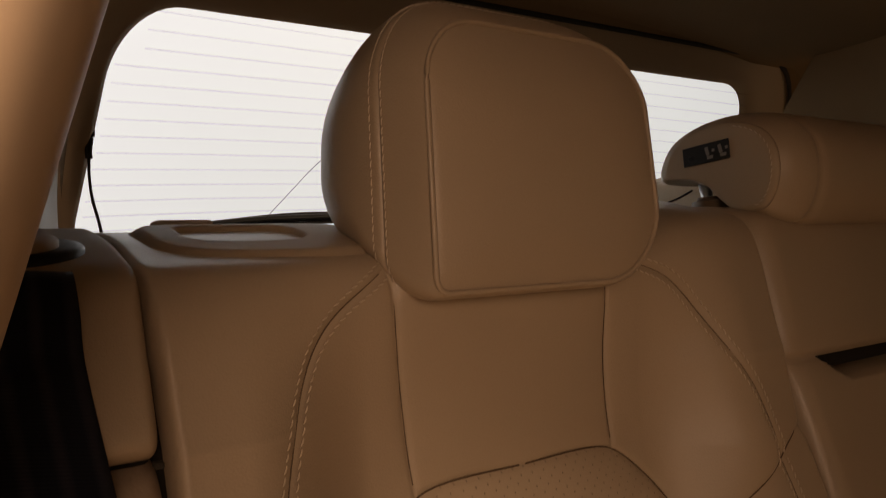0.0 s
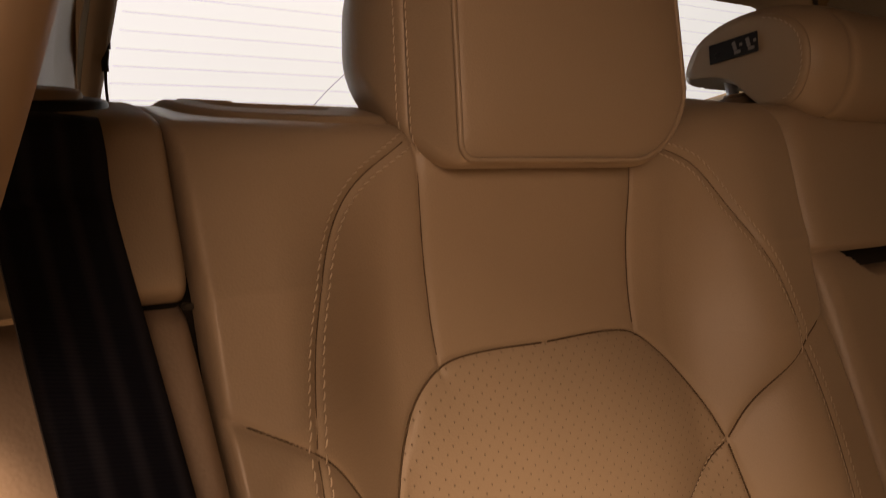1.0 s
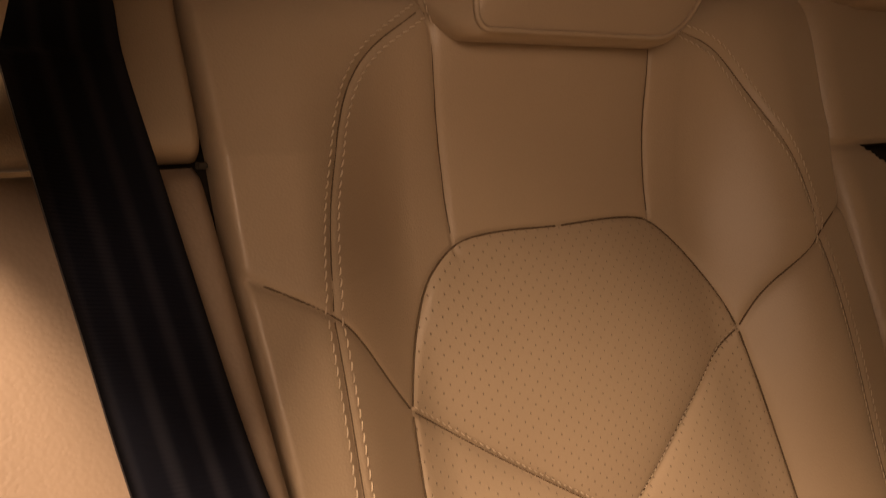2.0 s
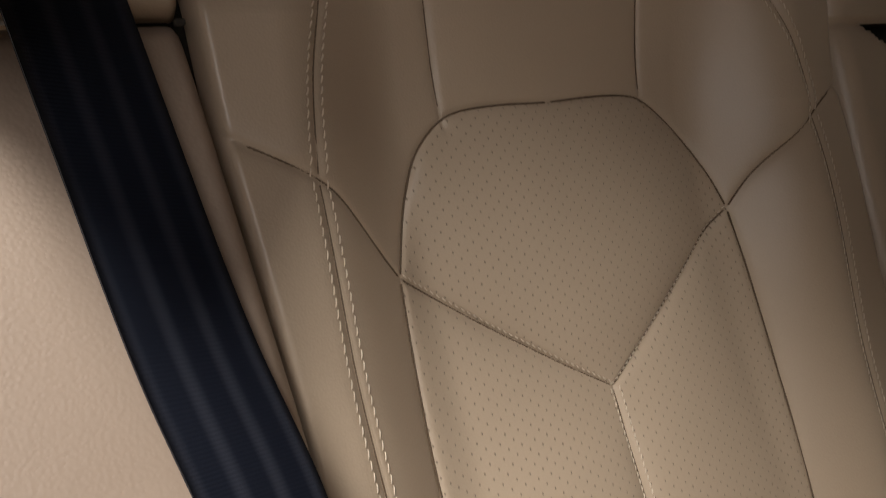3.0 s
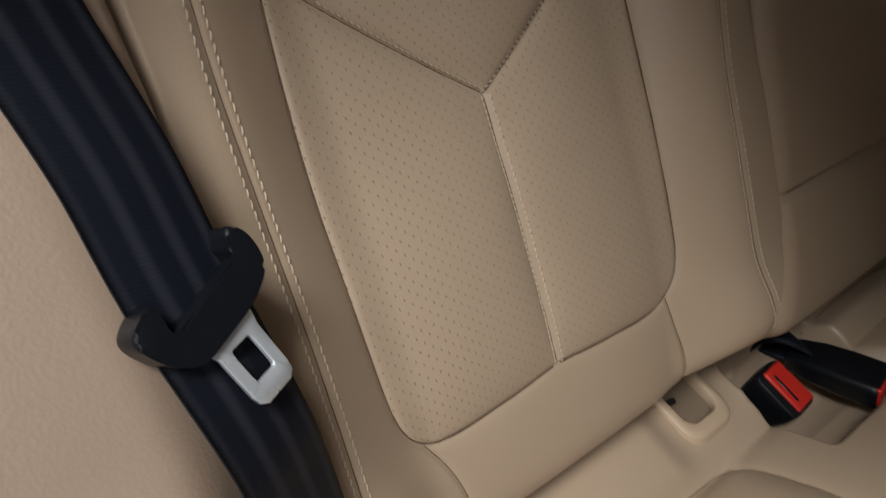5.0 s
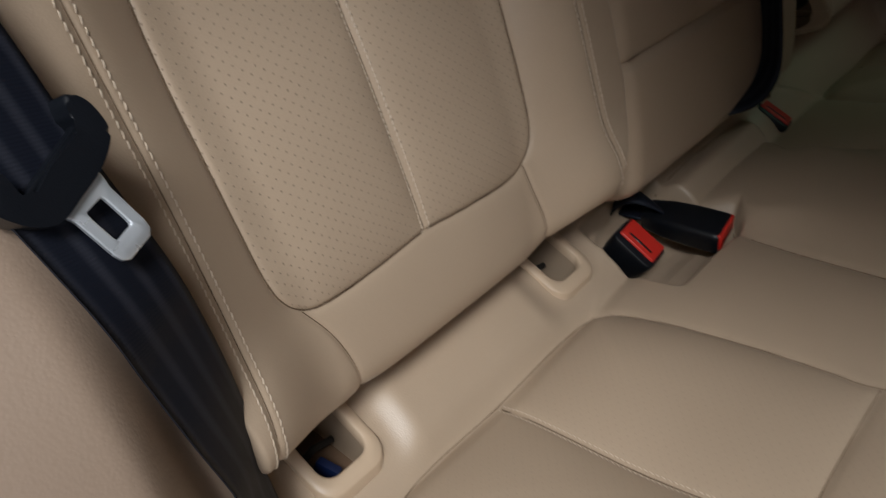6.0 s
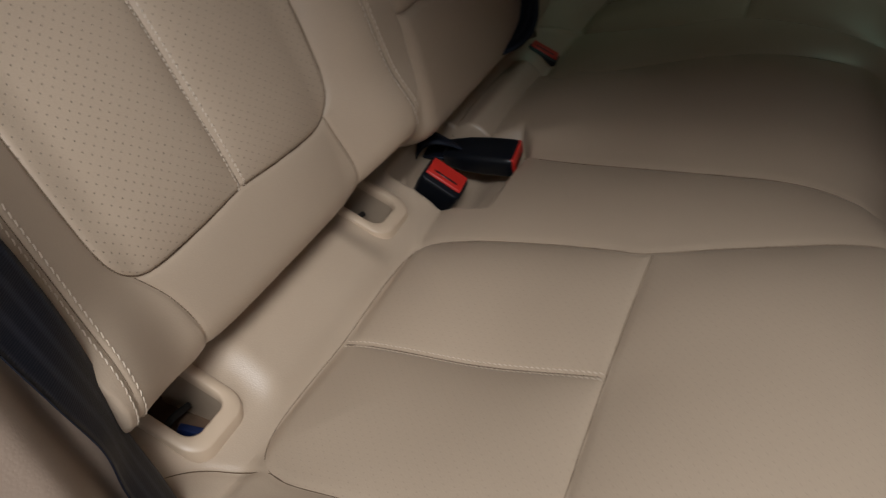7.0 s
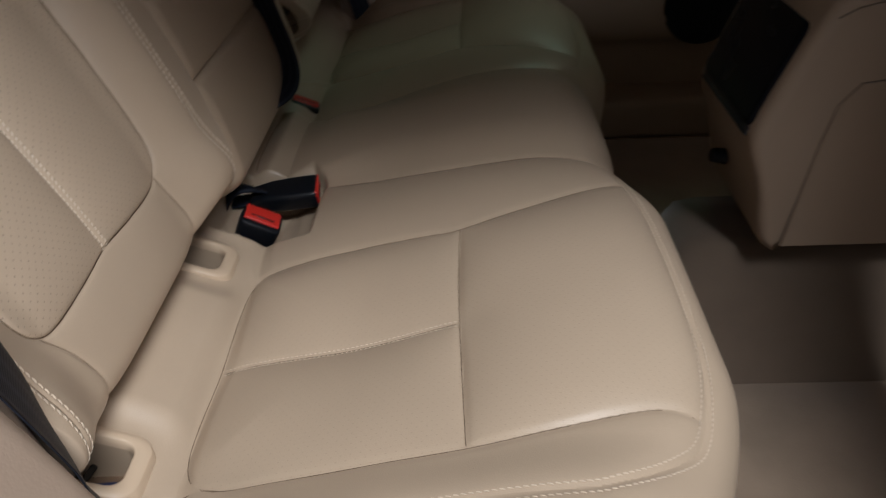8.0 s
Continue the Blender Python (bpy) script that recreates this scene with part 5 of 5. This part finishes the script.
def build_far_side():
    door = thing("door_1", "shaded beige inner panel of the closed far door", "door", kind="structure")
    prof = [(1.19, 0.06), (1.185, 0.12), (1.168, 0.2), (1.13, 0.23), (1.115, 0.27), (1.125, 0.33), (1.15, 0.40), (1.155, 0.55), (1.12, 0.60), (1.11, 0.66), (1.14, 0.70), (1.15, 0.78), (1.14, 0.88), (1.155, 0.90)]
    prof = spline(prof, 0.02)
    rings = [[(x, y, z) for x, z in prof] for y in np.linspace(-1.35, 0.0, 12)]
    v, f = loft(rings, closed=False, cap=False)
    mesh_object("panel", v, f, hard_trim, door)
    bm = bmesh.new()
    bmesh.ops.create_cone(bm, cap_ends=True, segments=40, radius1=0.085, radius2=0.08, depth=0.012, matrix=Matrix.Translation((1.118, -0.78, 0.30)) @ Euler((0, radians(90), 0)).to_matrix().to_4x4())
    bmesh.ops.bevel(bm, geom=[e for e in bm.edges if e.calc_face_angle(0) > 0.6], offset=0.004, segments=2, affect="EDGES")
    part("speaker_grille", bm, black_plastic, door, "black speaker grille")
    for y, long, z, high in ((-1.31, 0.08, 1.1, 0.4), (-0.03, 0.10, 1.1, 0.4)):
        bm = bmesh.new()
        box(bm, (0.03, long, high), Matrix.Translation((1.17, y, z)) @ Euler((0, radians(-14), 0)).to_matrix().to_4x4(), 0.01, 2)
        part("window_frame", bm, dark_rubber, door)
    tinted = bpy.data.materials.new("tinted_glass")
    tinted.use_nodes = True
    nt = tinted.node_tree
    nt.nodes.remove(nt.nodes["Principled BSDF"])
    clear, shine, mix = nt.nodes.new("ShaderNodeBsdfTransparent"), nt.nodes.new("ShaderNodeBsdfGlossy"), nt.nodes.new("ShaderNodeMixShader")
    clear.inputs[0].default_value, shine.inputs["Roughness"].default_value, mix.inputs[0].default_value = (0.38, 0.46, 0.405, 1), 0.03, 0.06
    link(nt, clear.outputs[0], mix.inputs[1])
    link(nt, shine.outputs[0], mix.inputs[2])
    link(nt, mix.outputs[0], nt.nodes["Material Output"].inputs[0])
    bm = bmesh.new()
    box(bm, (0.005, 1.20, 0.40), Matrix.Translation((1.17, -0.675, 1.1)) @ Euler((0, radians(-14), 0)).to_matrix().to_4x4(), 0.0, 1)
    part("pane", bm, tinted, door, "dark tinted glass")
    sill = bmesh.new()
    box(sill, (0.12, 1.4, 0.10), Matrix.Translation((1.145, -0.70, 0.05)), 0.022, 4)
    tagged(part("door_sill", sill, hard_trim, None), "pale beige moulded far door sill", "sill", kind="structure")
    sill = bmesh.new()
    box(sill, (0.14, 1.5, 0.16), Matrix.Translation((-0.42, -0.86, 0.02)), 0.03, 4)
    tagged(part("door_sill", sill, hard_trim, None), "beige moulded sill of the open door", "sill", kind="structure")
    rail = bmesh.new()
    box(rail, (0.10, 1.9, 0.12), Matrix.Translation((-0.30, -0.60, 1.265)) @ Euler((0, radians(18), 0)).to_matrix().to_4x4(), 0.03, 4)
    tagged(part("roof_rail_trim", rail, hard_trim, None), "beige roof rail trim over the door opening", "trim", kind="structure")
    rail = bmesh.new()
    box(rail, (0.10, 1.9, 0.12), Matrix.Translation((1.16, -0.60, 1.265)) @ Euler((0, radians(-18), 0)).to_matrix().to_4x4(), 0.03, 4)
    tagged(part("roof_rail_trim", rail, hard_trim, None), "beige roof rail trim over the far door", "trim", kind="structure")
    wall = bmesh.new()
    box(wall, (0.05, 0.95, 1.10), Matrix.Translation((1.225, 0.44, 0.50)), 0.01, 2)
    tagged(part("wall_far", wall, fabric, None), "plain brown panel closing the far side behind the door", "wall", kind="structure")
    # Unseen; tall enough to keep the second area light off the console.
    front = bmesh.new()
    box(front, (1.8, 0.06, 1.08), Matrix.Translation((MID, -1.62, 0.54)), 0.02, 2)
    tagged(part("wall_front", front, fabric, None), "unseen brown panel that closes the cabin ahead and blocks lamp light", "wall", kind="structure")


build_far_side()


def build_luggage_side():
    side = thing("luggage_side_trim", "tan luggage side trim with pale ledge on the far side", "trim", kind="structure")
    bm = bmesh.new()
    box(bm, (0.30, 0.62, 0.5), Matrix.Translation((1.08, 0.56, 0.84)) @ Euler((radians(5), radians(-14), 0)).to_matrix().to_4x4(), 0.02, 4)
    part("panel", bm, hard_trim, side)
    bm = bmesh.new()
    box(bm, (0.02, 0.50, 0.012), Matrix.Translation((0.925, 0.56, 1.035)) @ Euler((radians(5), 0, radians(8))).to_matrix().to_4x4(), 0.004, 3)
    part("ledge", bm, iso_plastic, side)
    cord = thing("antenna_cable", "thin black cable across the far luggage trim", "cable")
    tube("cord", spline([(0.76, 0.69, 0.995), (0.79, 0.69, 1.018), (0.845, 0.69, 1.036), (0.895, 0.69, 1.058), (0.93, 0.70, 1.09)], 0.008), 0.0022, wire_black, cord, sides=6)


build_luggage_side()
tagged(copy_thing(bpy.data.objects["side_bolster"], MIRROR), "shaded beige side bolster beside the far seat")
# Unseen blocker where a front seat would stand: keeps the console in shade.
bm = bmesh.new()
box(bm, (0.70, 0.05, 0.96), Matrix.Translation((-0.15, -0.85, 0.48)) @ Euler((radians(-3), 0, 0)).to_matrix().to_4x4(), 0.02, 2)
box(bm, (0.44, 0.05, 0.30), Matrix.Translation((-0.03, -0.82, 1.09)), 0.02, 2)
tagged(part("light_block_near_front", bm, fabric, None), "unseen brown panel ahead of the footwell, keeps lamp light off the console", "wall", kind="structure")
# Unseen panel added to cut ambient light from the near front side.
bm = bmesh.new()
box(bm, (0.05, 0.72, 0.86), Matrix.Translation((-0.47, -1.23, 0.43)), 0.02, 2)
tagged(part("light_block_near_side", bm, fabric, None), "unseen brown panel ahead of the door opening, keeps outside light off the console", "wall", kind="structure")
